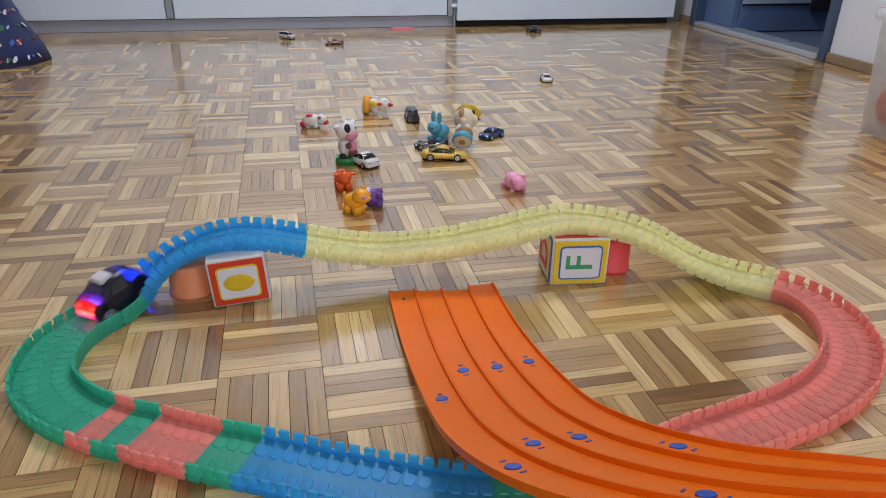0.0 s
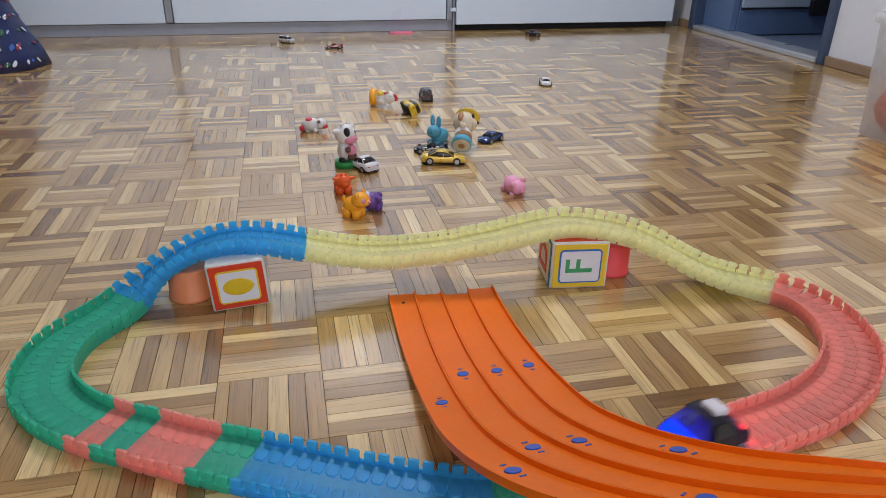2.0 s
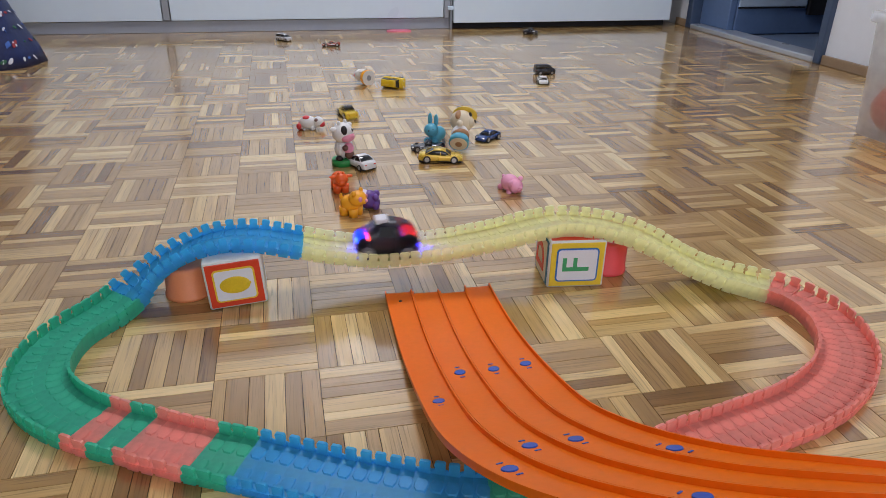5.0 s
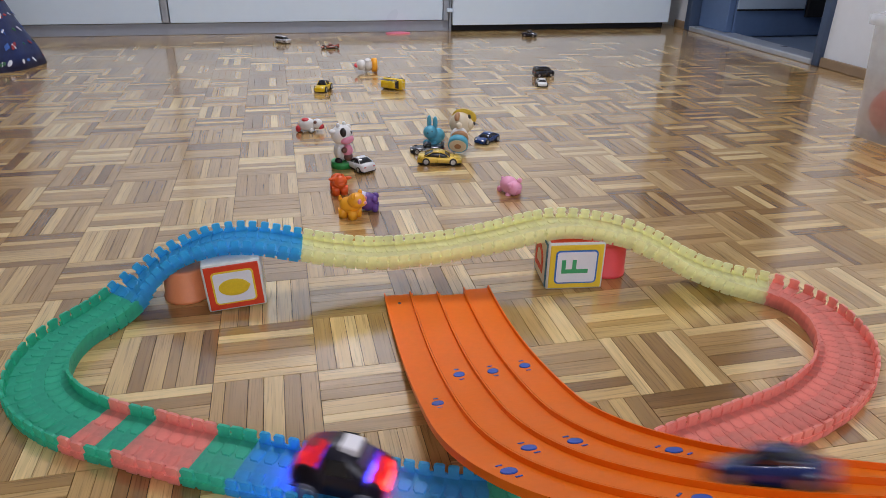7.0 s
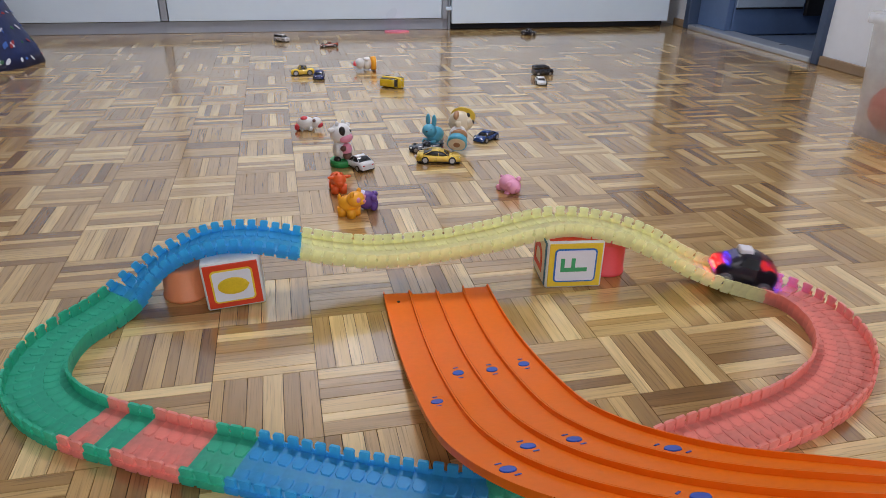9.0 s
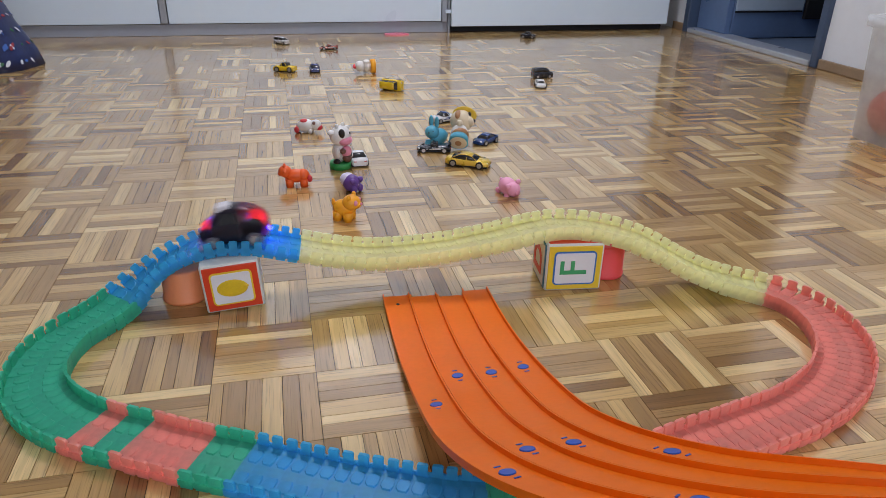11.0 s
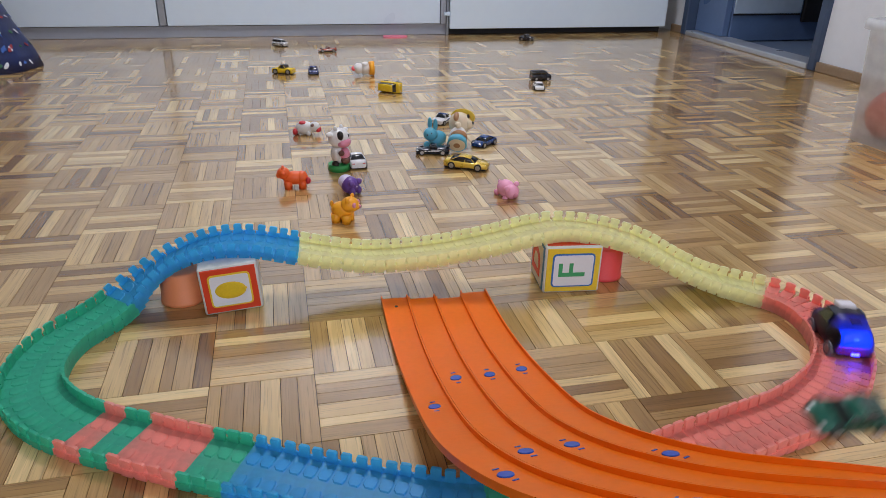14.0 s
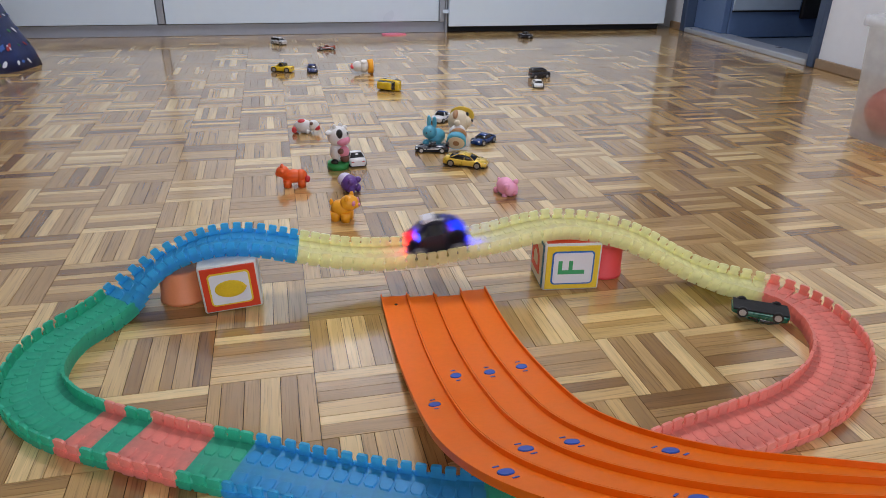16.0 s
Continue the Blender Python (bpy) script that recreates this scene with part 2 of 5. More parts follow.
_c = spline(LOOP, True, 0.002)
_d = np.r_[0, np.cumsum(np.linalg.norm(np.diff(np.vstack([_c, _c[:1]]), axis=0), axis=1))]
LENGTH = float(_d[-1])


def on_loop(s, lift=0.0, span=0.012):
    """The pose on the loop s metres along it: x points ahead, z up from the track."""
    def at(q):
        q = q % LENGTH
        i = min(int(np.searchsorted(_d, q, side="right")) - 1, len(_c) - 1)
        k = (q - _d[i]) / max(_d[i + 1] - _d[i], 1e-9)
        return Vector(_c[i] * (1 - k) + _c[(i + 1) % len(_c)] * k)
    p, a, b = at(s), at(s - span), at(s + span)
    x = (b - a).normalized()
    y = Vector((0, 0, 1)).cross(x).normalized()
    z = x.cross(y)
    m = Matrix((x, y, z)).transposed().to_4x4()
    m.translation = p + z * lift
    return m


# the four-lane orange track: centre line (x, y, z) and bank in degrees
CHUTE = [(0.287, 0.152, 0.003, 0), (0.2842, 0.0702, 0.004, -1), (0.2838, -0.010, 0.0085, -3), (0.2835, -0.0885, 0.0235, -3.7), (0.2804, -0.1678, 0.0504, -2.5),
         (0.2749, -0.2455, 0.0896, 0.6), (0.2896, -0.3294, 0.1282, 8.3), (0.3438, -0.4156, 0.1709, 19.2), (0.4276, -0.4716, 0.2018, 28.7), (0.5226, -0.525, 0.2285, 36),
         (0.66, -0.570, 0.260, 34), (0.85, -0.600, 0.300, 22), (1.05, -0.610, 0.340, 12)]
CH = spline(CHUTE, False, 0.006)
for _ in range(3):
    _k = np.vstack([CH[:1]] * 5 + [CH] + [CH[-1:]] * 5)
    _s = np.array([_k[i:i + 11].mean(axis=0) for i in range(len(CH))])
    _w = np.clip(np.minimum(np.arange(len(CH)), np.arange(len(CH))[::-1]) / 12.0, 0, 1)[:, None]
    CH = CH * (1 - _w) + _s * _w


def on_chute(k):
    """The frame of the chute at sample k: x points up the track, y across it, z off its surface."""
    k = min(max(int(k), 0), len(CH) - 1)
    p, a, b = CH[k], CH[max(k - 4, 0)], CH[min(k + 4, len(CH) - 1)]
    x = Vector(b[:3] - a[:3]).normalized()
    y = Vector((0, 0, 1)).cross(x).normalized()
    m = Matrix((x, y, x.cross(y))).transposed().to_4x4()
    m.translation = Vector(p[:3])
    return m @ Matrix.Rotation(radians(-p[3]), 4, "X")

# ---- the room ----
TILE = 0.115
X0, X1, Y0, Y1, H = -1.9, 2.03, -2.4, 2.56, 2.42


def structure(name, bm, material, label="", category=""):
    return tagged(part(name, bm, material), label, category, kind="structure")


def build_room():
    bm = bmesh.new()
    box(bm, X0 - 0.1, X1 + 0.1, Y0 - 0.1, Y1 + 0.7, -0.12, -0.006)
    fl = structure("floor", bm, JOINT, "varnished mosaic parquet floor of light and brown strips", "floor")
    bm = bmesh.new()
    box(bm, X0 - 0.1, X1 + 0.1, Y0 - 0.1, Y1 + 0.7, H, H + 0.1)
    structure("ceiling", bm, WALLP, "plain white painted ceiling", "ceiling")
    # unseen wall, coloured dark so the left of the floor reflects less
    bm = bmesh.new()
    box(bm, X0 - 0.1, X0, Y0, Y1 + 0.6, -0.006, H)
    structure("wall_west", bm, DIMWALL, "plain warm grey wall out of view, kept dark to dim the floor", "wall")
    bm = bmesh.new()
    box(bm, X0 - 0.1, X1 + 0.1, Y1 + 0.6, Y1 + 0.7, -0.006, H)
    structure("wall_north", bm, WALLP, "plain white wall behind the wardrobe", "wall")
    # back wall with the window opening
    bm = bmesh.new()
    box(bm, X0 - 0.1, -0.6, Y0 - 0.1, Y0, -0.006, H)
    box(bm, 1.8, X1 + 0.1, Y0 - 0.1, Y0, -0.006, H)
    box(bm, -0.6, 1.8, Y0 - 0.1, Y0, -0.006, 0.85)
    box(bm, -0.6, 1.8, Y0 - 0.1, Y0, 2.25, H)
    structure("wall_south", bm, WALLP, "plain white wall with a window opening", "wall")
    # right wall with the door opening
    D0, D1 = 1.545, 2.44
    bm = bmesh.new()
    box(bm, X1, X1 + 0.1, Y0, D0, -0.006, H)
    box(bm, X1, X1 + 0.1, D1, Y1 + 0.6, -0.006, H)
    box(bm, X1, X1 + 0.1, D0, D1, 2.08, H)
    structure("wall_east", bm, WALLP, "white painted wall beside a blue-grey door", "wall")
    bm = bmesh.new()
    box(bm, X1 - 0.014, X1 - 0.0005, 0.0, D0 - 0.014, 0.0, 0.034, 0.003)
    structure("baseboard", bm, OAK, "low oak skirting board along a white wall", "baseboard")
    bm = bmesh.new()
    box(bm, X1 - 0.014, X1 - 0.0005, D1 + 0.02, Y1 + 0.0, 0.0, 0.034, 0.003)
    structure("baseboard", bm, OAK, "short oak skirting board beside a door", "baseboard")
    # door
    d = tagged(new("door_1"), "open blue-grey door with a pale panel", "door", kind="structure")
    bm = bmesh.new()
    box(bm, X1 - 0.02, X1 + 0.045, D0 - 0.012, D0 + 0.022, 0, 2.08, 0.004)
    part("frame", bm, DOORF, d)
    bm = bmesh.new()
    box(bm, X1 - 0.02, X1 + 0.09, D1 - 0.022, D1 + 0.018, 0, 2.08, 0.004)
    part("frame", bm, DOORF, d)
    bm = bmesh.new()
    box(bm, X1 - 0.02, X1 + 0.08, D0 + 0.026, D1 - 0.026, 0.0, 0.022, 0.004)
    part("threshold", bm, SILL, d, "pale metal threshold strip")
    bm = bmesh.new()
    box(bm, X1 + 0.030, X1 + 0.060, 2.196, D1 - 0.024, 0.023, 2.06, 0.003)
    part("side_panel", bm, DOORB, d, "fixed blue-grey panel beside the leaf")
    leaf = bmesh.new()
    box(leaf, X1 + 0.062, X1 + 0.90, 2.190, 2.230, 0.004, 2.05, 0.003)
    lf = part("leaf", leaf, DOORB, d, "blue-grey door leaf swung open into the hall")
    bm = bmesh.new()
    box(bm, X1 + 0.064, X1 + 0.405, 2.180, 2.1896, 0.123, 0.75, 0.003)
    part("panel", bm, mat("door_panel", (0.36, 0.46, 0.58), 0.3, vary=0.05, scale=6), lf, "pale blue panel")
    bm = bmesh.new()
    box(bm, X1 + 0.064, X1 + 0.405, 2.183, 2.1897, 0.115, 0.1225, 0.001)
    part("panel_edge", bm, mat("black_plastic", (0.012, 0.012, 0.014), 0.5, vary=0.1), lf)
    bm = bmesh.new()
    box(bm, X1 + 0.415, X1 + 0.525, 2.170, 2.1896, 0.086, 0.30, 0.003)
    part("plate", bm, mat("black_plastic", (0.012, 0.012, 0.014)), lf, "black square plate")
    # the hall behind the door
    HX = X1 + 0.1
    for nm, q, m, lab, cat in (("hall_floor", (HX, HX + 1.3, 0.9, 2.75, -0.1, 0.0), mat("hall_floor_blue", (0.13, 0.18, 0.27), 0.35, vary=0.12, scale=4), "smooth dark blue hall floor", "floor"),
                               ("wall_hall_east", (HX + 1.3, HX + 1.4, 0.8, 2.85, -0.1, H), WALLP, "plain hall wall", "wall"),
                               ("wall_hall_north", (HX, HX + 1.3, 2.75, 2.85, -0.1, H), DOORB, "blue-grey hall wall", "wall"),
                               ("wall_hall_south", (HX, HX + 1.3, 0.8, 0.9, -0.1, H), WALLP, "plain hall wall", "wall"),
                               ("ceiling_hall", (HX, HX + 1.3, 0.9, 2.75, H, H + 0.1), WALLP, "plain hall ceiling", "ceiling")):
        bm = bmesh.new()
        box(bm, *q)
        structure(nm, bm, m, lab, cat)
    # wardrobe along the far wall
    w = tagged(new("wardrobe"), "white sliding-door wardrobe with grey rails and plinth", "wardrobe")
    yf = Y1 - 0.045
    SPL = 0.925

    def slab(name, x0, x1, y0, y1, z0, z1, m, bev=0.002, label=""):
        b = bmesh.new()
        box(b, x0, x1, y0, y1, z0, z1, bev)
        return part(name, b, m, w, label)

    slab("carcass", X0 + 0.02, X1 - 0.094, yf + 0.06, Y1 + 0.58, 0.0, 2.3, GREY)
    slab("plinth", X0 + 0.02, SPL - 0.05, yf + 0.012, yf + 0.055, 0.0, 0.047, mat("plinth_grey", (0.36, 0.40, 0.48), 0.35, vary=0.05), label="pale grey plinth")
    slab("door_panel", X0 + 0.02, -0.366, yf, yf + 0.02, 0.050, 2.28, WHITE)
    slab("rail", -0.362, -0.336, yf - 0.006, yf + 0.024, 0.052, 2.28, GREY, label="grey metal edge rail")
    slab("door_panel", -0.332, SPL - 0.095, yf, yf + 0.02, 0.050, 2.28, WHITE)
    slab("rail", SPL - 0.092, SPL - 0.068, yf - 0.006, yf + 0.024, 0.047, 2.28, GREY, label="grey metal edge rail")
    slab("post", SPL - 0.066, SPL - 0.058, yf - 0.012, yf + 0.024, 0.0, 2.28, GREY, label="grey metal upright")
    slab("bracket", SPL - 0.078, SPL - 0.050, yf - 0.02, yf + 0.02, 0.085, 0.10, WHITE, label="small white roller bracket")
    slab("door_panel", SPL - 0.054, X1 - 0.092, yf - 0.032, yf - 0.012, 0.030, 2.28, WHITE)
    # dark strip stands in for the shade beneath the sliding door
    slab("door_gap_shade", SPL - 0.054, X1 - 0.092, yf + 0.02, yf + 0.05, 0.0, 0.03, GAPSHADE, label="dark strip in place of the shade under the door")
    # window and ceiling lamp
    wn = tagged(new("window_1"), "white-framed window with a clear pane", "window", kind="structure")
    for x0, x1, z0, z1 in ((-0.6, -0.54, 0.85, 2.25), (1.74, 1.8, 0.85, 2.25), (-0.54, 1.74, 0.85, 0.91), (-0.54, 1.74, 2.19, 2.25), (0.57, 0.63, 0.91, 2.19)):
        b = bmesh.new()
        box(b, x0, x1, Y0 - 0.08, Y0 - 0.02, z0, z1, 0.004)
        part("window_frame", b, WHITE, wn)
    b = bmesh.new()
    cyl(b, (0.45, 1.45, H), (0.45, 1.45, H - 0.04), 0.2, 0.24, seg=32)
    tagged(part("ceiling_light", b, mat("lamp_glass", (0.8, 0.8, 0.78), 0.3, emit=(1, 0.95, 0.88), power=2.0)), "round white glass ceiling light", "lamp")
    return fl


FLOOR = build_room()


# ---- the clip-together track ----
def track_piece_mesh(name, material, stem, head):
    """One clip-on track slat: a ribbed floor plate, two side posts that widen at the top, and a tongue that reaches under its neighbour."""
    bm = bmesh.new()
    P, W, HT = 0.0147, 0.0325, 0.0198
    box(bm, -P * 0.60, P * 0.50, -W, W, 0.0036, 0.0060, m=Matrix.Rotation(radians(3.2), 4, "Y"))
    box(bm, -P * 0.86, -P * 0.40, -W * 0.62, W * 0.62, 0.0022, 0.0045)
    for s in (-1, 1):
        # raised lozenge along each wheel lane
        pad = [(-0.0066, 0.010), (-0.0035, 0.006), (0.0045, 0.006), (0.0066, 0.012), (0.0066, 0.019), (0.0035, 0.0225), (-0.0045, 0.0225), (-0.0066, 0.017)]
        lo, hi = [(x, s * y, 0.0060) for x, y in pad], [(x * 0.86, s * (0.0145 + (y - 0.0145) * 0.86), 0.0072) for x, y in pad]
        if s < 0:
            lo.reverse(), hi.reverse()
        loft(bm, [lo, hi], smooth=False)
        # post: broad foot, narrower neck, rounded head
        side = [(0.0060, 0.0), (0.0060, 0.0088), (stem, 0.0108), (stem, 0.0138), (head, 0.0160), (head, HT - 0.0022), (head * 0.9, HT - 0.0008), (head * 0.62, HT)]
        prof = side + [(-x, z) for x, z in reversed(side)]
        a, b = [(x, s * (W - 0.0026), z) for x, z in prof], [(x, s * (W + 0.0006), z) for x, z in prof]
        if s < 0:
            a, b = b, a
        loft(bm, [b, a], smooth=False)
        box(bm, -P * 0.5, P * 0.5, s * W - 0.0016, s * W + 0.0002, 0.0032, 0.0100)
    return mesh_of(name, bm, material)


def build_loop():
    tr = tagged(new("toy_track"), "translucent clip-together toy track in blue, green, red and yellow", "toy track")
    n = round(LENGTH / 0.0147)
    meshes = {k: track_piece_mesh("track_slat", m, a, b) for k, m, a, b in (("b", TB, 0.0049, 0.0052), ("g", TG, 0.0056, 0.0067), ("r", TR, 0.0056, 0.0066), ("y", TY, 0.0056, 0.0068))}
    runs = RUNS
    for i in range(n):
        u = i / n * LENGTH
        k = next(c for lim, c in runs if u < lim)
        ob = new("track_slat", meshes[k])
        ob.parent = tr
        ob.matrix_basis = on_loop(u) @ pose(0, random.gauss(0, 0.0003), 0, random.gauss(0, 0.5), random.gauss(0, 0.6), random.gauss(0, 0.5))
    return tr


RUNS = [(0.027, "r"), (0.056, "g"), (0.128, "r"), (0.176, "g"), (0.40, "b"), (0.45, "g"), (1.090, "r"), (1.778, "y"), (2.030, "b"), (9, "g")]
build_loop()


# ---- the orange chute ----
def build_chute():
    ch = tagged(new("racing_track"), "bright orange four-lane plastic racing track sweeping down to the floor", "toy track")
    half, lane = 0.0735, 0.03675
    for i in range(4):
        y0, y1 = -half + i * lane, -half + (i + 1) * lane
        bm = bmesh.new()
        rings = []
        for k in range(len(CH)):
            if k < 1 + (i * 7) % 3:
                continue
            m = on_chute(k)
            e, h = 0.0002, 0.0060
            sec = [(y0 + e, h), (y0 + e + 0.0016, h), (y0 + e + 0.0020, 0.0016), (y1 - e - 0.0020, 0.0016), (y1 - e - 0.0016, h), (y1 - e, h), (y1 - e, -0.0006), (y0 + e, -0.0006)]
            rings.append([m @ Vector((0, y, z)) for y, z in sec])
        loft(bm, rings, smooth=False)
        ln = part("lane", bm, ORANGE, ch)
        for j, k0 in enumerate(PINS[i]):
            m = on_chute(k0)
            yc = (y0 + y1) / 2
            b = bmesh.new()
            cyl(b, (0, 0, 0), (0, 0, 0.0010), 0.0064, 0.0058, seg=20)
            part("pin", b, BLUEPIN, ln, "round blue joining pin", m=m @ pose(0, yc, 0.0016))
            for x in (-0.0135, 0.013):
                b = bmesh.new()
                box(b, -0.0008, 0.0008, -0.0026, 0.0026, 0, 0.0005)
                part("notch", b, BLUEPIN, ln, m=m @ pose(x, yc, 0.0018))
    # no opening is cut: a dark disc gives the shade of the hole
    b = bmesh.new()
    cyl(b, (0, 0, 0), (0, 0, 0.0006), 0.0022, seg=14)
    part("hole", b, GAPSHADE, ch, "dark disc drawn for the shade in a pin hole", m=on_chute(5) @ pose(0, -0.0551, 0.0016))
    return ch


PINS = [(46, 78), (35, 73, 96), (36, 74), (36, 86)]
build_chute()


# ---- blocks and cups under the bridge ----
def round_panel(bm, hx, height, zc, y0, y1, r):
    """A flat upright panel with rounded corners."""
    hz, out = height / 2, []
    for cx, cz, a0 in ((hx - r, hz - r, 0), (r - hx, hz - r, 90), (r - hx, r - hz, 180), (hx - r, r - hz, 270)):
        out += [(cx + r * math.cos(radians(a0 + 18 * k)), zc + cz + r * math.sin(radians(a0 + 18 * k))) for k in range(6)]
    loft(bm, [[(x, y0, z) for x, z in out], [(x, y1, z) for x, z in out]], smooth=False)
    bmesh.ops.recalc_face_normals(bm, faces=bm.faces)


def block(name_label, m, rim, inner, size=0.072, wide=0.072):
    bm = bmesh.new()
    h, w = size / 2, wide / 2
    box(bm, -w, w, -h, h, 0, size, 0.0032, seg=3)
    ob = tagged(part("toy_block", bm, mat("block_clear", (0.74, 0.78, 0.74), 0.35, vary=0.04), m=m, smooth=True), name_label, "toy block", group="blocks under the track")
    b = bmesh.new()
    box(b, -w + 0.003, w - 0.003, -h - 0.0012, -h + 0.001, 0.003, size - 0.003, 0.0008)
    part("rim_panel", b, rim, ob)
    b = bmesh.new()
    round_panel(b, w - 0.0105, size - 0.021, size / 2, -h - 0.002, -h - 0.0006, 0.006)
    part("frame_panel", b, inner, ob)
    b = bmesh.new()
    round_panel(b, w - 0.0128, size - 0.0256, size / 2, -h - 0.0027, -h - 0.0014, 0.004)
    part("card", b, mat("block_card", (0.78, 0.82, 0.88), 0.5, vary=0.03), ob)
    return ob


def cup(label, m, material, r=0.029, h=0.058, top=0.86):
    """An upturned cup: closed at the top, with a lip round its mouth on the floor."""
    bm = bmesh.new()
    prof = [(r * 0.94, 0.0), (r * 1.0, 0.0006), (r * 1.0, h * 0.10), (r * 0.955, h * 0.13), (r * top, h * 0.93), (r * (top - 0.05), h * 0.985), (r * (top - 0.12), h), (r * 0.5, h - 0.0012), (0.001, h - 0.0012)]
    loft(bm, [[(q * math.cos(2 * math.pi * a / 40), q * math.sin(2 * math.pi * a / 40), z) for a in range(40)] for q, z in prof], cap=True)
    bmesh.ops.recalc_face_normals(bm, faces=bm.faces)
    return tagged(part("cup", bm, material, m=m), label, "toy cup", group="cups under the track")


RED, YEL, BLU = mat("print_red", (0.72, 0.055, 0.015), 0.4, vary=0.05), mat("print_yellow", (0.85, 0.62, 0.04), 0.4, vary=0.05), mat("print_blue", (0.02, 0.16, 0.55), 0.4, vary=0.05)


def letter(body, m, size, material, parent, weight=0.0012):
    c = bpy.data.curves.new("letter", "FONT")
    c.body, c.size, c.extrude, c.align_x, c.align_y = body, size, 0.0004, "CENTER", "CENTER"
    c.offset = weight
    c.materials.append(material)
    ob = new("letter", c)
    ob.parent, ob.matrix_basis = parent, m
    return ob


GREENP = mat("print_green", (0.05, 0.38, 0.15), 0.45, vary=0.05)
blk = block("alphabet toy block with a yellow rim and green letter", pose(0.484, 0.162, 0, 0, 0, -7), YEL, BLU, wide=0.081)
letter("F", pose(0, -0.0389, 0.036, 90, 0, 0) @ pose(0, 0, 0, 0, 0, 90), 0.054, GREENP, blk, 0.0004)
sb = bmesh.new()
box(sb, -0.0417, -0.0400, -0.033, 0.033, 0.003, 0.069, 0.0006)
part("rim_panel", sb, mat("print_teal", (0.03, 0.16, 0.24), 0.4, vary=0.06), blk, "dark teal side rim")
sb = bmesh.new()
box(sb, -0.0425, -0.0413, -0.028, 0.028, 0.006, 0.066, 0.0005)
part("card", sb, mat("print_cream", (0.76, 0.72, 0.62), 0.45, vary=0.04), blk)
letter("D", pose(-0.0429, 0, 0.036, 90, 0, -90) @ pose(0, 0, 0, 0, 0, 90), 0.058, RED, blk)
sb = bmesh.new()
box(sb, -0.037, 0.037, -0.033, 0.033, 0.0710, 0.0726, 0.0006)
part("rim_panel", sb, RED, blk, "red top rim")
lem = block("picture toy block with a red rim and a lemon", pose(0.021, 0.191, 0.0024, 0, -3.5, 2), RED, YEL, size=0.068, wide=0.074)
sb = bmesh.new()
ball(sb, (0, 0, 0), (0.0195, 0.0011, 0.0122), u=24)
ball(sb, (0.0170, 0, 0.0005), (0.0036, 0.0010, 0.0026))
part("lemon_print", sb, mat("lemon_yellow", (0.78, 0.56, 0.02), 0.45, vary=0.1, scale=60), lem, "printed yellow lemon", m=pose(0, -0.0367, 0.034))
cup("orange plastic cup upside down under the track", pose(-0.046, 0.214, 0), mat("cup_orange", (0.90, 0.30, 0.12), 0.4, vary=0.04), r=0.0310, h=0.046, top=0.92)
cup("red plastic cup upside down beside a toy block", pose(0.548, 0.172, 0), mat("cup_red", (0.86, 0.085, 0.10), 0.4, vary=0.04), r=0.029, h=0.050, top=0.94)

# ---- toy cars ----
RUBBER = mat("tyre_black", (0.012, 0.012, 0.013), 0.6, vary=0.1, scale=300)
RIM = mat("wheel_silver", (0.45, 0.45, 0.46), 0.3, metal=0.8, vary=0.05)
GLASS = mat("tinted_window", (0.015, 0.017, 0.022), 0.08, spec=0.8)
LAMP = mat("lamp_clear", (0.75, 0.75, 0.72), 0.15)
TAIL = mat("lamp_red", (0.45, 0.01, 0.01), 0.2)
CHASSIS = mat("chassis_black", (0.008, 0.008, 0.009), 0.65, vary=0.2, scale=120, bump=0.3)

# body outline along the car from tail to nose: share of length, half width, belt height, roof height, roof half width (shares of the car's own size)
SHAPES = {
    "coupe": [(-0.50, 0.78, 0.44, 0), (-0.46, 0.92, 0.60, 0), (-0.34, 1.0, 0.64, 0.74), (-0.16, 1.0, 0.60, 0.97), (0.00, 0.97, 0.56, 1.0), (0.12, 0.96, 0.54, 0.86), (0.24, 0.98, 0.53, 0.55), (0.38, 0.95, 0.47, 0), (0.47, 0.84, 0.38, 0), (0.50, 0.70, 0.30, 0)],
    "van": [(-0.50, 0.90, 0.58, 0.90), (-0.47, 0.97, 0.60, 0.99), (-0.30, 1.0, 0.60, 1.0), (-0.05, 1.0, 0.60, 1.0), (0.12, 1.0, 0.60, 0.99), (0.22, 1.0, 0.60, 0.90), (0.32, 0.99, 0.58, 0.60), (0.42, 0.96, 0.55, 0), (0.48, 0.90, 0.48, 0), (0.50, 0.80, 0.36, 0)],
    "truck": [(-0.50, 0.92, 0.52, 0), (-0.46, 1.0, 0.58, 0), (-0.22, 1.0, 0.58, 0), (-0.18, 1.0, 0.58, 0.92), (-0.05, 0.98, 0.58, 1.0), (0.08, 0.98, 0.58, 0.98), (0.18, 1.0, 0.57, 0.62), (0.36, 0.98, 0.54, 0), (0.47, 0.92, 0.48, 0), (0.50, 0.80, 0.36, 0)],
    "racer": [(-0.50, 0.60, 0.55, 0), (-0.44, 0.72, 0.62, 0), (-0.30, 0.95, 0.58, 0), (-0.12, 0.90, 0.55, 0.90), (0.02, 0.82, 0.52, 1.0), (0.10, 0.78, 0.50, 0.70), (0.22, 0.80, 0.46, 0), (0.34, 0.78, 0.40, 0), (0.46, 0.62, 0.32, 0), (0.50, 0.50, 0.27, 0)],
}


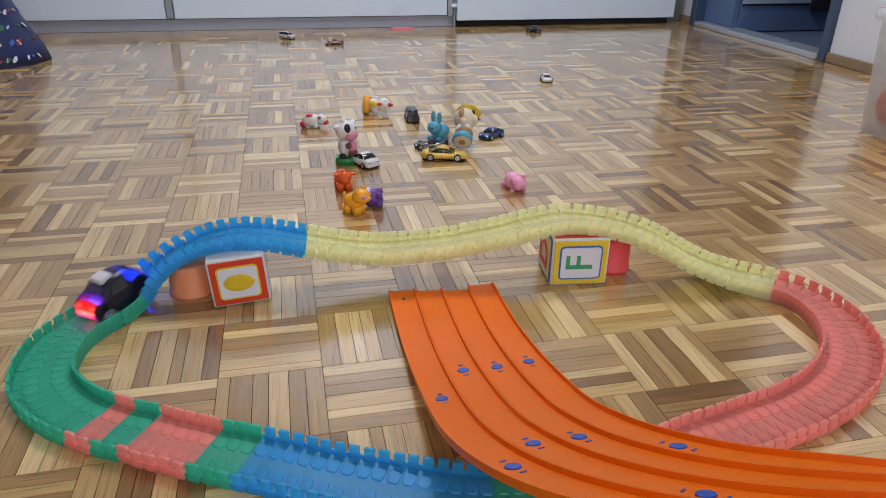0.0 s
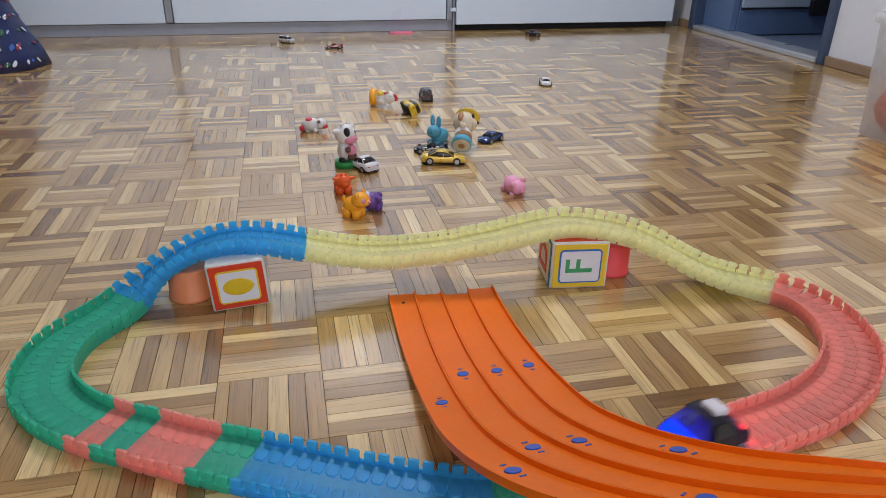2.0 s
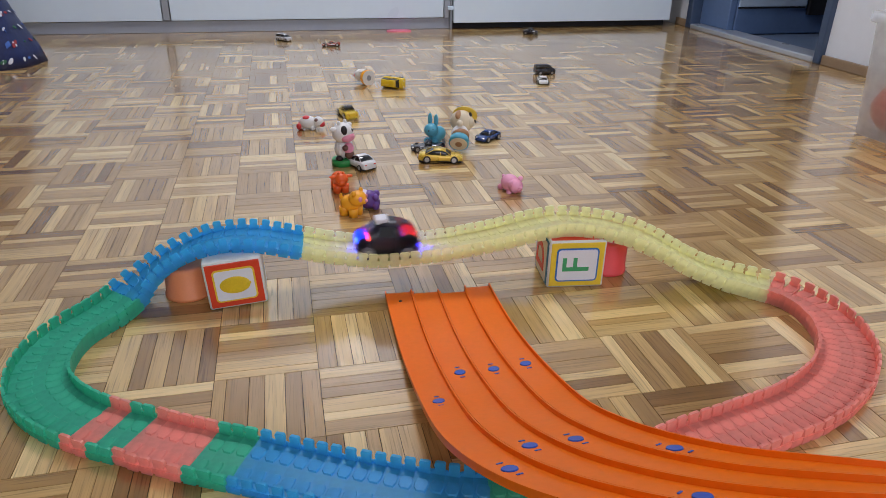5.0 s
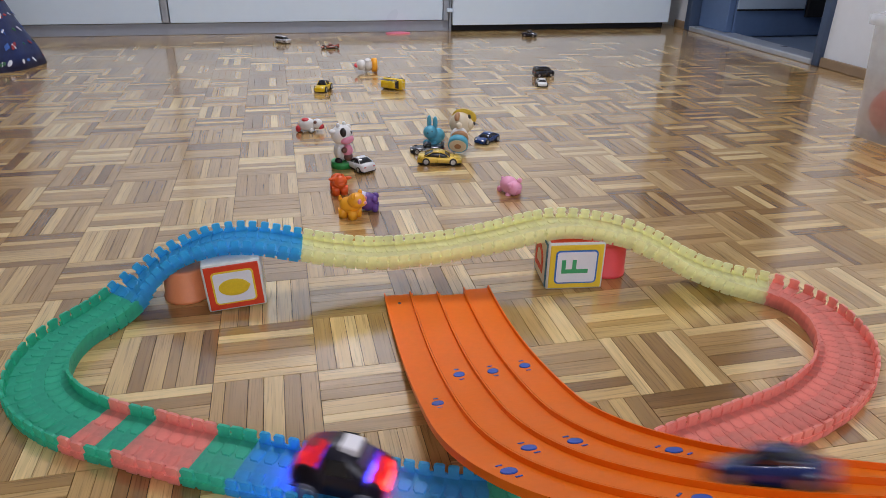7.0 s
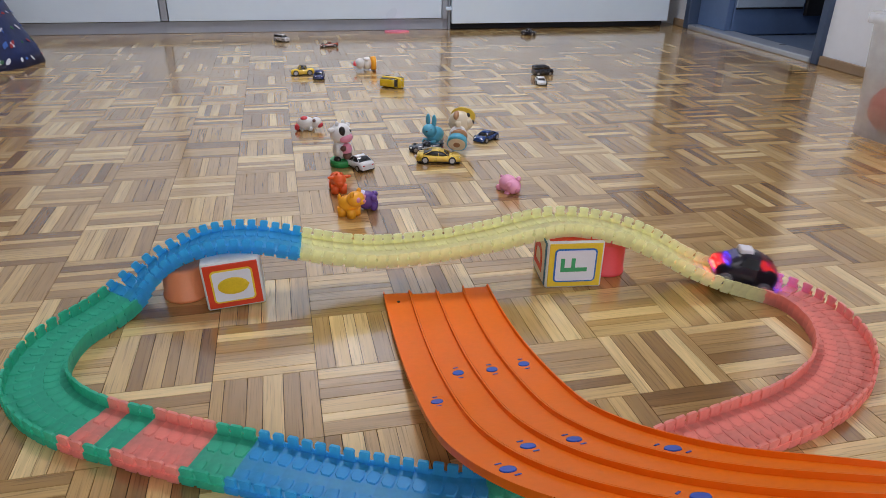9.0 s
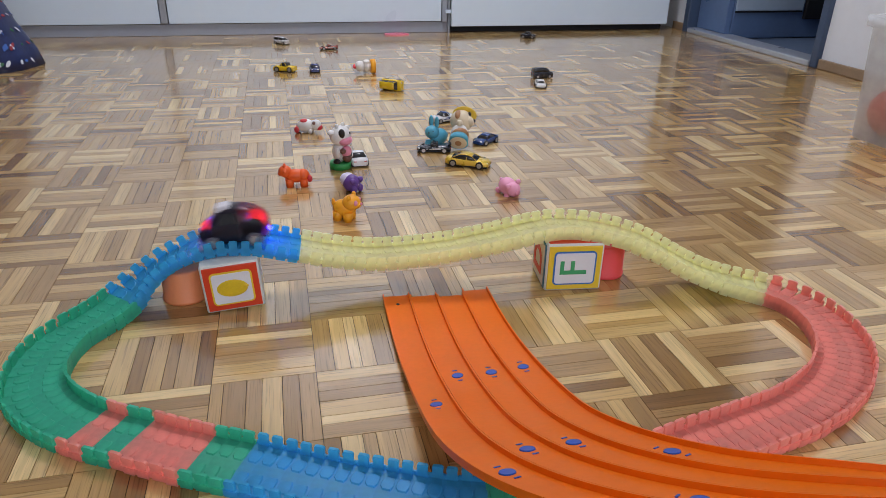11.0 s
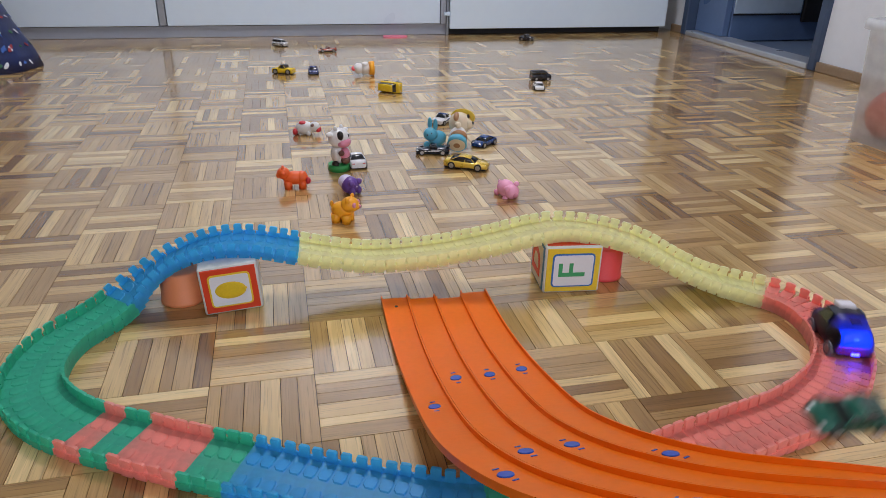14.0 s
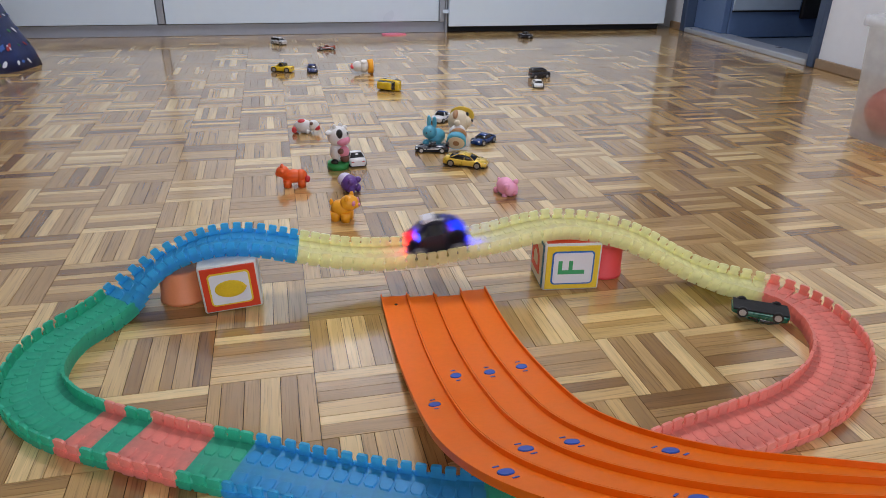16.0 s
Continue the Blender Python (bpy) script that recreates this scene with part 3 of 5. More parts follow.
def toy_car(label, paint, shape="coupe", L=0.072, W=0.031, H=0.024, category="toy car", group="small toy cars", wheel=0.0062, spoiler=False, roof=None, stripe=None, boxlamps=False):
    """A die-cast car: painted shell, tinted cabin with a painted roof, black chassis, four wheels with rims, lamps."""
    top = tagged(new("toy_car"), label, category, group)
    sec = SHAPES[shape]
    hw, lo = W / 2, 0.0042
    bm = bmesh.new()
    rings = []
    for x, w, belt, _r in sec:
        y, z = hw * w, lo + (H - lo) * belt
        rings.append([(x * L, -y * 0.94, lo), (x * L, -y, lo + (z - lo) * 0.35), (x * L, -y * 0.985, z - (z - lo) * 0.22), (x * L, -y * 0.86, z), (x * L, 0, z + 0.0006),
                      (x * L, y * 0.86, z), (x * L, y * 0.985, z - (z - lo) * 0.22), (x * L, y, lo + (z - lo) * 0.35), (x * L, y * 0.94, lo)])
    loft(bm, rings)
    body = part("body", bm, paint, top)
    cab = [s for s in sec if s[3]]
    bm = bmesh.new()
    rings = []
    for k, (x, w, belt, r) in enumerate(cab):
        zb, zr, y = lo + (H - lo) * belt - 0.0005, lo + (H - lo) * r, hw * w
        rings.append([(x * L, -y * 0.88, zb), (x * L, -y * 0.74, zb + (zr - zb) * 0.82), (x * L, -y * 0.60, zr), (x * L, y * 0.60, zr), (x * L, y * 0.74, zb + (zr - zb) * 0.82), (x * L, y * 0.88, zb)])
    loft(bm, rings)
    part("cabin", bm, GLASS, top, "dark tinted windows")
    # painted roof skin and pillars over the cabin
    bm = bmesh.new()
    hi = [s for s in cab if s[3] > 0.84]
    loft(bm, [[(x * L, -hw * w * 0.68, lo + (H - lo) * r - 0.0006), (x * L, -hw * w * 0.58, lo + (H - lo) * r + 0.0006), (x * L, 0, lo + (H - lo) * r + 0.0009), (x * L, hw * w * 0.58, lo + (H - lo) * r + 0.0006), (x * L, hw * w * 0.68, lo + (H - lo) * r - 0.0006)] for x, w, b, r in hi])
    part("roof", bm, roof or paint, top)
    for s in (-1, 1):
        for a, b in ((cab[0], cab[1]), (cab[-1], cab[-2]), (cab[len(cab) // 2], cab[len(cab) // 2])):
            za, zb = lo + (H - lo) * (a[2]), lo + (H - lo) * b[3]
            bm = bmesh.new()
            cyl(bm, (a[0] * L, s * hw * a[1] * 0.88, za), (b[0] * L, s * hw * b[1] * 0.64, zb), 0.0008, 0.0007, seg=6)
            part("pillar", bm, paint, top)
    bm = bmesh.new()
    box(bm, -L * 0.485, L * 0.48, -hw * 0.93, hw * 0.93, 0.0024, lo + 0.0008, 0.0008)
    part("chassis", bm, CHASSIS, top)
    bm = bmesh.new()
    cyl(bm, (0, -0.0024, 0), (0, 0.0024, 0), wheel, seg=20)
    tyre_me = mesh_of("tyre", bm, RUBBER)
    bm = bmesh.new()
    cyl(bm, (0, -0.0027, 0), (0, 0.0027, 0), wheel * 0.66, seg=14)
    for a in range(5):
        box(bm, -0.0005, 0.0005, -0.0030, 0.0030, 0, wheel * 0.62, m=Matrix.Rotation(a * 1.2566, 4, "Y"))
    rim_me = mesh_of("rim", bm, RIM)
    for x in (-0.30, 0.31):
        for s in (-1, 1):
            w = new("wheel", tyre_me)
            w.parent, w.matrix_basis = top, pose(x * L, s * (hw - 0.0012), wheel)
            r = new("rim", rim_me)
            r.parent = w
    nose, tail = sec[-2], sec[1]
    for s in (-1, 1):
        bm = bmesh.new()
        ball(bm, (nose[0] * L - 0.001, s * hw * 0.58, lo + (H - lo) * nose[2] * 0.86), (0.0028, 0.0034, 0.0017), u=10, v=6)
        part("headlight", bm, LAMP, top)
        bm = bmesh.new()
        box(bm, -L * 0.503, -L * 0.475, s * hw * 0.60 - 0.0028, s * hw * 0.60 + 0.0028, lo + (H - lo) * 0.36, lo + (H - lo) * 0.45, 0.0004)
        part("taillight", bm, TAIL, top)
    if spoiler:
        bm = bmesh.new()
        zt = lo + (H - lo) * 0.86
        box(bm, -L * 0.51, -L * 0.42, -hw * 0.86, hw * 0.86, zt, zt + 0.0012, 0.0004)
        for s in (-1, 1):
            box(bm, -L * 0.48, -L * 0.45, s * hw * 0.5 - 0.0006, s * hw * 0.5 + 0.0006, lo + (H - lo) * 0.55, zt + 0.0002)
        part("spoiler", bm, RUBBER if spoiler == "black" else paint, top)
    if stripe:
        for k, (x0, x1, z0, z1) in enumerate(((-0.28, 0.06, 0.50, 0.60), (-0.20, 0.14, 0.30, 0.42), (0.18, 0.34, 0.30, 0.40))):
            for s in (-1, 1):
                bm = bmesh.new()
                box(bm, x0 * L, x1 * L, s * (hw + 0.0001) - 0.0003, s * (hw + 0.0001) + 0.0003, lo + (H - lo) * z0 * 0.8, lo + (H - lo) * z1 * 0.8)
                part("marking", bm, stripe, top)
    return top


def paint(name, c, metal=0.0, rough=0.25):
    return mat(name, c, rough, metal=metal, vary=0.05, scale=90, coat=0.6)


GOLD = paint("paint_gold", (0.82, 0.56, 0.07), 0.25, 0.28)
WHITEP, NAVY, YELP = paint("paint_white", (0.78, 0.79, 0.80)), paint("paint_navy", (0.012, 0.05, 0.20)), paint("paint_yellow", (0.80, 0.55, 0.02))
BLACKP, SILVERP = paint("paint_black", (0.010, 0.012, 0.022)), paint("paint_silver", (0.66, 0.67, 0.69), 0.35)
REDP, GREENPT = paint("paint_red_white", (0.42, 0.10, 0.06)), paint("paint_green", (0.006, 0.13, 0.085), 0.2)
DBLUE = paint("paint_deep_blue", (0.012, 0.03, 0.16))
BAR = mat("white_marking", (0.7, 0.72, 0.75), 0.4)
gold_car = toy_car("gold sports car with silver wheels and tinted windows", GOLD, "coupe", 0.093, 0.040, 0.027, wheel=0.0078, spoiler=False)
white_car = toy_car("white coupe with a dark red rear window", WHITEP, "coupe", 0.068, 0.036, 0.027, spoiler=False)
navy_car = toy_car("dark blue sports car on the parquet", NAVY, "coupe", 0.066, 0.032, 0.022, wheel=0.0066)
lettered_car = toy_car("black racing car with white markings and a spoiler", BLACKP, "racer", 0.075, 0.033, 0.022, spoiler="black", stripe=BAR)
black_van = toy_car("black van with dark windows", BLACKP, "van", 0.068, 0.031, 0.032)
far_white = toy_car("white car with a dark windscreen", WHITEP, "coupe", 0.066, 0.032, 0.021)
far_silver = toy_car("silver hatchback near the wardrobe", SILVERP, "van", 0.062, 0.030, 0.027)
far_red = toy_car("red and white open racing car near the wardrobe", REDP, "racer", 0.070, 0.030, 0.019, spoiler=True, stripe=BAR)
far_dark = toy_car("dark grey truck near the wardrobe", BLACKP, "truck", 0.064, 0.032, 0.027)
yellow_van = toy_car("yellow delivery van with black bumpers", YELP, "van", 0.068, 0.032, 0.034)
yellow_car = toy_car("yellow and black off-road pickup", YELP, "truck", 0.072, 0.034, 0.030, wheel=0.0088, roof=BLACKP)
blue_car = toy_car("deep blue car with tinted windows", DBLUE, "coupe", 0.066, 0.032, 0.024)
patrol_car = toy_car("white and navy patrol car with a dark grille", WHITEP, "truck", 0.060, 0.034, 0.025, roof=NAVY, stripe=NAVY)
green_car = toy_car("dark green sports car with a black chassis", GREENPT, "coupe", 0.070, 0.032, 0.022, wheel=0.0068)
far_white.matrix_world = pose(0.893, 1.385, 0, 0, 0, -104)
far_silver.matrix_world = pose(0.118, 2.275, 0, 0, 0, -42)
far_red.matrix_world = pose(0.294, 2.125, 0, 0, 0, 188)
far_dark.matrix_world = pose(1.182, 2.325, 0, 0, 0, -32)
navy_car.matrix_world = pose(0.556, 0.832, 0, 0, 0, 218)


# ---- the lit car on the loop ----
def smoked(name):
    """Dark see-through plastic that scatters some of the light from inside."""
    m = bpy.data.materials.new(name)
    m.use_nodes = True
    t = m.node_tree
    b = t.nodes["Principled BSDF"]
    b.inputs["Base Color"].default_value, b.inputs["Roughness"].default_value = (0.012, 0.010, 0.020, 1), 0.22
    nz = t.nodes.new("ShaderNodeTexNoise")
    nz.inputs["Scale"].default_value = 160
    rg = t.nodes.new("ShaderNodeMapRange")
    rg.inputs[3].default_value, rg.inputs[4].default_value = 0.16, 0.32
    t.links.new(nz.outputs[0], rg.inputs[0])
    t.links.new(rg.outputs[0], b.inputs["Roughness"])
    tl, cl = t.nodes.new("ShaderNodeBsdfTranslucent"), t.nodes.new("ShaderNodeBsdfTransparent")
    tl.inputs[0].default_value, cl.inputs[0].default_value = (0.30, 0.28, 0.34, 1), (0.86, 0.84, 0.90, 1)
    mx, mx2 = t.nodes.new("ShaderNodeMixShader"), t.nodes.new("ShaderNodeMixShader")
    mx.inputs[0].default_value, mx2.inputs[0].default_value = 0.62, 0.24
    t.links.new(b.outputs[0], mx.inputs[1])
    t.links.new(tl.outputs[0], mx.inputs[2])
    t.links.new(mx.outputs[0], mx2.inputs[1])
    t.links.new(cl.outputs[0], mx2.inputs[2])
    t.links.new(mx2.outputs[0], t.nodes["Material Output"].inputs[0])
    return m


def flash_drum(parent, r, half, leds):
    """An added drum across the car, turned to imitate flashing lamps: one half glows blue, the other red. leds: angle
    above the way out, place across, half width, power.
    """
    drum = new("flash_drum")
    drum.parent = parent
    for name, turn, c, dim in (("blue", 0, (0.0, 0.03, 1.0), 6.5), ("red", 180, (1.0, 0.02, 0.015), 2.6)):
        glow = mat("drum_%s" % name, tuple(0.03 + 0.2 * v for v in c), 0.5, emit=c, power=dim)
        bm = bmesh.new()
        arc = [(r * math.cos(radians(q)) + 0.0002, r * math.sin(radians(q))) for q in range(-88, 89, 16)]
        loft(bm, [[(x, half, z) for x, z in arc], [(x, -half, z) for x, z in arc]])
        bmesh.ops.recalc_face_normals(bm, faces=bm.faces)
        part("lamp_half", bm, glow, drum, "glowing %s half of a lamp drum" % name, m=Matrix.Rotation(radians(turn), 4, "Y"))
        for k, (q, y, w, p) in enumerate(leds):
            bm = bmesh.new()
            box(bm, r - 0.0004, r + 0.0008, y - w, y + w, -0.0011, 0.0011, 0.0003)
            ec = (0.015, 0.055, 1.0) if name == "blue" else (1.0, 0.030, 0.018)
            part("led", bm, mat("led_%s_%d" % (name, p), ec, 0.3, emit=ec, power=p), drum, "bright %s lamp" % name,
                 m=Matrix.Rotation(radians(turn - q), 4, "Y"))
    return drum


def drum_baffle(parent, r, half, m):
    """A dark half-round baffle with end plates, added behind a drum to block its inner half's light; open towards the
    way out.
    """
    bm = bmesh.new()
    arc = [radians(q) for q in range(89, 246, 12)]
    sec = [((r + 0.0021) * math.cos(q), (r + 0.0021) * math.sin(q)) for q in arc] + [((r + 0.0014) * math.cos(q), (r + 0.0014) * math.sin(q)) for q in reversed(arc)]
    loft(bm, [[(x, half + 0.001, z) for x, z in sec], [(x, -half - 0.001, z) for x, z in sec]])
    for s in (-1, 1):
        cyl(bm, (0, s * (half + 0.0006), 0), (0, s * (half + 0.0014), 0), r + 0.0014, seg=24)
    bmesh.ops.recalc_face_normals(bm, faces=bm.faces)
    return part("drum_baffle", bm, CHASSIS, parent, m=m)


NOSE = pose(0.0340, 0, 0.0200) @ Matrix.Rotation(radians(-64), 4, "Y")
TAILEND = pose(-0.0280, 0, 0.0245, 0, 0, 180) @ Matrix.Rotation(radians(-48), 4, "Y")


def light_car():
    """A small motorised fastback: dark shell, white battery box on the roof, smoked ends; added red and blue drums
    imitate its flashing lamps.
    """
    top = tagged(new("light_up_car"), "dark motorised toy car with glowing red and blue lamps", "toy car")
    SH = mat("shell_dark", (0.010, 0.008, 0.020), 0.34, vary=0.1, scale=60)
    SM = smoked("smoked_plastic")
    L, hw = 0.088, 0.0235
    prof = [(-0.50, 0.70, 0.012, 0.023), (-0.475, 0.84, 0.010, 0.0305), (-0.42, 0.93, 0.009, 0.0380), (-0.34, 0.98, 0.009, 0.0440), (-0.22, 1.0, 0.009, 0.0472), (-0.12, 1.0, 0.009, 0.0493),
            (0.02, 1.0, 0.009, 0.0500), (0.12, 1.0, 0.009, 0.0482), (0.21, 1.0, 0.009, 0.0425), (0.30, 0.99, 0.009, 0.0355), (0.40, 0.95, 0.010, 0.0305), (0.47, 0.86, 0.011, 0.0262), (0.50, 0.72, 0.012, 0.0205)]

    def ring(x, w, lo, hi):
        y = hw * w
        mid = lo + (min(hi, 0.031) - lo) * 0.8
        k = 0.62 if hi > 0.036 else 0.74
        return [(x * L, -y * 0.92, lo), (x * L, -y, lo + 0.006), (x * L, -y * 0.98, mid), (x * L, -y * (k + 0.98) / 2 - 0.0006, (mid + hi) / 2 + 0.0012), (x * L, -y * k, hi), (x * L, 0, hi + 0.0012),
                (x * L, y * k, hi), (x * L, y * (k + 0.98) / 2 + 0.0006, (mid + hi) / 2 + 0.0012), (x * L, y * 0.98, mid), (x * L, y, lo + 0.006), (x * L, y * 0.92, lo)]

    for name, a, b, m in (("tailgate", 0, 5, SM), ("shell", 5, 9, SH), ("bonnet", 9, 12, SM)):
        bm = bmesh.new()
        vs = [[bm.verts.new(p) for p in ring(*q)] for q in prof[a:b + 1]]
        for u, v in zip(vs, vs[1:]):
            for i in range(10):
                bm.faces.new((u[i], u[i + 1], v[i + 1], v[i])).smooth = True
        for end, r in ((0, vs[0]), (12, vs[-1])):
            if end in (a, b):
                bm.faces.new(r if end else list(reversed(r)))
        bmesh.ops.recalc_face_normals(bm, faces=bm.faces)
        part(name, bm, m, top, {"tailgate": "smoked rounded tailgate lit from inside", "bonnet": "smoked bonnet lit from inside"}.get(name, ""))
    bm = bmesh.new()
    box(bm, 0.0005, 0.0185, -0.0100, 0.0100, 0.0465, 0.0543, 0.0020, m=Matrix.Translation((0.0095, 0, 0.052)) @ Matrix.Rotation(radians(8), 4, "Y") @ Matrix.Translation((-0.0095, 0, -0.052)))
    part("roof_box", bm, mat("roof_box_white", (0.80, 0.78, 0.82), 0.35), top, "white box on the roof")
    # windscreen, side windows, tail louvres
    bm = bmesh.new()
    loft(bm, [[(0.0188, -0.0118, 0.0430), (0.0188, 0.0118, 0.0430), (0.0258, 0.0135, 0.0360), (0.0258, -0.0135, 0.0360)],
              [(0.0196, -0.0118, 0.0447), (0.0196, 0.0118, 0.0447), (0.0268, 0.0135, 0.0372), (0.0268, -0.0135, 0.0372)]], smooth=False)
    bmesh.ops.recalc_face_normals(bm, faces=bm.faces)
    part("windscreen", bm, mat("windscreen_violet", (0.10, 0.08, 0.20), 0.12, spec=0.8), top)
    for s in (-1, 1):
        bm = bmesh.new()
        loft(bm, [[(-0.009, s * 0.0215, 0.0340), (0.016, s * 0.0215, 0.0340), (0.010, s * 0.0172, 0.0465), (-0.007, s * 0.0172, 0.0465)],
                  [(-0.009, s * 0.0234, 0.0340), (0.016, s * 0.0234, 0.0340), (0.010, s * 0.0186, 0.0475), (-0.007, s * 0.0186, 0.0475)]], smooth=False)
        bmesh.ops.recalc_face_normals(bm, faces=bm.faces)
        part("side_window", bm, GLASS, top)
    for k in range(3):
        bm = bmesh.new()
        x = -0.0215 - 0.0034 * k
        box(bm, x - 0.0008, x + 0.0008, -0.006, 0.006, 0.0474 - 0.0012 * k, 0.0489 - 0.0012 * k, 0.0003)
        part("louvre", bm, SH, top)
    bm = bmesh.new()
    box(bm, -0.0435, 0.0380, -0.0205, 0.0205, 0.0105, 0.0125, 0.0006)
    part("bumper", bm, SH, top)
    bm = bmesh.new()
    box(bm, -0.036, 0.036, -0.017, 0.017, 0.005, 0.0105, 0.001)
    part("chassis", bm, CHASSIS, top)
    bm = bmesh.new()
    box(bm, -0.0456, -0.0440, -0.0045, 0.0045, 0.0126, 0.0146, 0.0004)
    part("under_lamp", bm, mat("under_led_blue", (0.25, 0.25, 1.0), 0.3, emit=(0.003, 0.004, 1.0), power=180), top, "small glowing blue lamp")
    bm = bmesh.new()
    cyl(bm, (0, -0.0048, 0), (0, 0.0048, 0), 0.0095, seg=22)
    tm = mesh_of("tyre", bm, mat("wheel_grey", (0.16, 0.16, 0.20), 0.5, vary=0.08))
    bm = bmesh.new()
    cyl(bm, (0, -0.0052, 0), (0, 0.0052, 0), 0.0055, seg=14)
    rm = mesh_of("rim", bm, RIM)
    for x in (-0.027, 0.027):
        for s in (-1, 1):
            w = new("wheel", tm)
            w.parent, w.matrix_basis = top, pose(x, s * 0.0200, 0.0095)
            r = new("rim", rm)
            r.parent = w
    # added filler that keeps each end's glow from reaching the other
    bm = bmesh.new()
    box(bm, -0.0100, 0.0205, -0.0208, 0.0208, 0.0105, 0.0335, 0.001)
    box(bm, -0.0100, 0.0145, -0.0140, 0.0140, 0.0333, 0.0465, 0.001)
    part("light_block", bm, CHASSIS, top, "black block added inside the shell to stop lamp light")
    nose = flash_drum(top, 0.0080, 0.0165, [(-28, -0.0115, 0.0034, 26), (-28, 0.0115, 0.0034, 26), (-84, 0, 0.0120, 120)])
    tail = flash_drum(top, 0.0110, 0.0175, [(-20, 0, 0.0030, 18)])
    drum_baffle(top, 0.0080, 0.0165, NOSE)
    drum_baffle(top, 0.0110, 0.0175, TAILEND)
    return top, nose, tail


lit_car, nose_drum, tail_drum = light_car()


# ---- rubber animal figures, each one moulded piece ----
def plastic(name, c, rough=0.42):
    return mat(name, c, rough, vary=0.04, scale=70)


V_WHITE, V_PINK, V_BROWN, V_BLACK = plastic("vinyl_white", (0.80, 0.79, 0.77)), plastic("vinyl_pink", (0.80, 0.30, 0.42)), plastic("vinyl_brown", (0.16, 0.07, 0.05)), plastic("vinyl_black", (0.015, 0.012, 0.012))
V_GREEN, V_ORANGE, V_YEL, V_PURP = plastic("vinyl_green", (0.03, 0.30, 0.07)), plastic("vinyl_orange", (0.88, 0.13, 0.02)), plastic("vinyl_amber", (0.98, 0.43, 0.02)), plastic("vinyl_purple", (0.14, 0.06, 0.30))
V_BLUE, V_CREAM, V_RED, V_TAN = plastic("vinyl_light_blue", (0.10, 0.42, 0.58)), plastic("vinyl_cream", (0.78, 0.68, 0.50)), plastic("vinyl_red", (0.62, 0.04, 0.05)), plastic("vinyl_tan", (0.42, 0.22, 0.10))
V_LEMON, V_ROSE, V_LILAC = plastic("vinyl_lemon", (0.85, 0.62, 0.08)), plastic("vinyl_rose", (0.95, 0.42, 0.60)), plastic("vinyl_lilac", (0.70, 0.64, 0.82))


def figure(name, label, mats, balls=(), tubes=(), size=1.0):
    bm = bmesh.new()
    for c, r, mi in balls:
        ball(bm, c, r, mi)
    for a, b, r0, r1, mi in tubes:
        cyl(bm, a, b, r0, r1, mi, seg=20)
    bmesh.ops.scale(bm, vec=(size, size, size), verts=bm.verts)
    return tagged(part("toy_animal", bm, mats), label, "toy animal", "rubber animal figures")


# x points where the face looks
cow = figure("cow", "white vinyl cow standing on a round green base", [V_WHITE, V_PINK, V_BROWN, V_BLACK, V_GREEN],
             [((0, 0, 0.034), (0.0155, 0.0165, 0.022), 0), ((0.003, 0, 0.068), (0.021, 0.0235, 0.0205), 0), ((0.0165, 0, 0.0605), (0.0115, 0.0175, 0.0100), 1),
              ((0.0205, 0.0085, 0.074), (0.0026, 0.0024, 0.0036), 3), ((0.0165, -0.0110, 0.0765), (0.0068, 0.0066, 0.0100), 3), ((-0.001, 0.0235, 0.079), (0.006, 0.0085, 0.005), 0), ((-0.001, -0.0235, 0.079), (0.006, 0.0085, 0.005), 0),
              ((0.002, 0.009, 0.0885), (0.004, 0.004, 0.0055), 0), ((0.002, -0.009, 0.0885), (0.004, 0.004, 0.0055), 0), ((0.0165, 0.001, 0.037), (0.0105, 0.0115, 0.0120), 1), ((0.0175, -0.010, 0.0405), (0.006, 0.007, 0.006), 2), ((0.018, 0.001, 0.024), (0.010, 0.010, 0.009), 2),
              ((0.004, 0.0145, 0.0165), (0.0085, 0.0065, 0.006), 3), ((0.004, -0.0145, 0.0165), (0.0085, 0.0065, 0.006), 3), ((0.008, 0.0165, 0.036), (0.006, 0.005, 0.0115), 0), ((0.008, -0.0165, 0.036), (0.006, 0.005, 0.0115), 0)],
             [((0, 0, 0), (0, 0, 0.0135), 0.0225, 0.0215, 4)])
cow.matrix_world = pose(0.209, 0.714, 0, 0, 0, -46)

orange_dog = figure("dog", "bright orange rubber animal with small horns", [V_ORANGE, V_RED],
                    [((0, 0, 0.0225), (0.026, 0.0155, 0.0150), 0), ((0.023, 0, 0.0335), (0.0145, 0.0150, 0.0130), 0), ((-0.016, 0, 0.0225), (0.0135, 0.0160, 0.0150), 0), ((0.033, 0, 0.029), (0.006, 0.009, 0.006), 0), ((0.023, 0.0165, 0.039), (0.004, 0.0085, 0.0036), 0), ((0.023, -0.0165, 0.039), (0.004, 0.0085, 0.0036), 0),
                     ((0.024, 0.0045, 0.0455), (0.0035, 0.0035, 0.0045), 0), ((0.024, -0.0045, 0.0455), (0.0035, 0.0035, 0.0045), 0), ((-0.025, 0, 0.024), (0.005, 0.004, 0.004), 0), ((-0.030, 0.009, 0.018), (0.006, 0.006, 0.008), 1)],
                    [((x, y, 0), (x, y, 0.018), 0.0080, 0.0090, 0) for x in (-0.017, 0.014) for y in (-0.0085, 0.0085)], size=0.87)
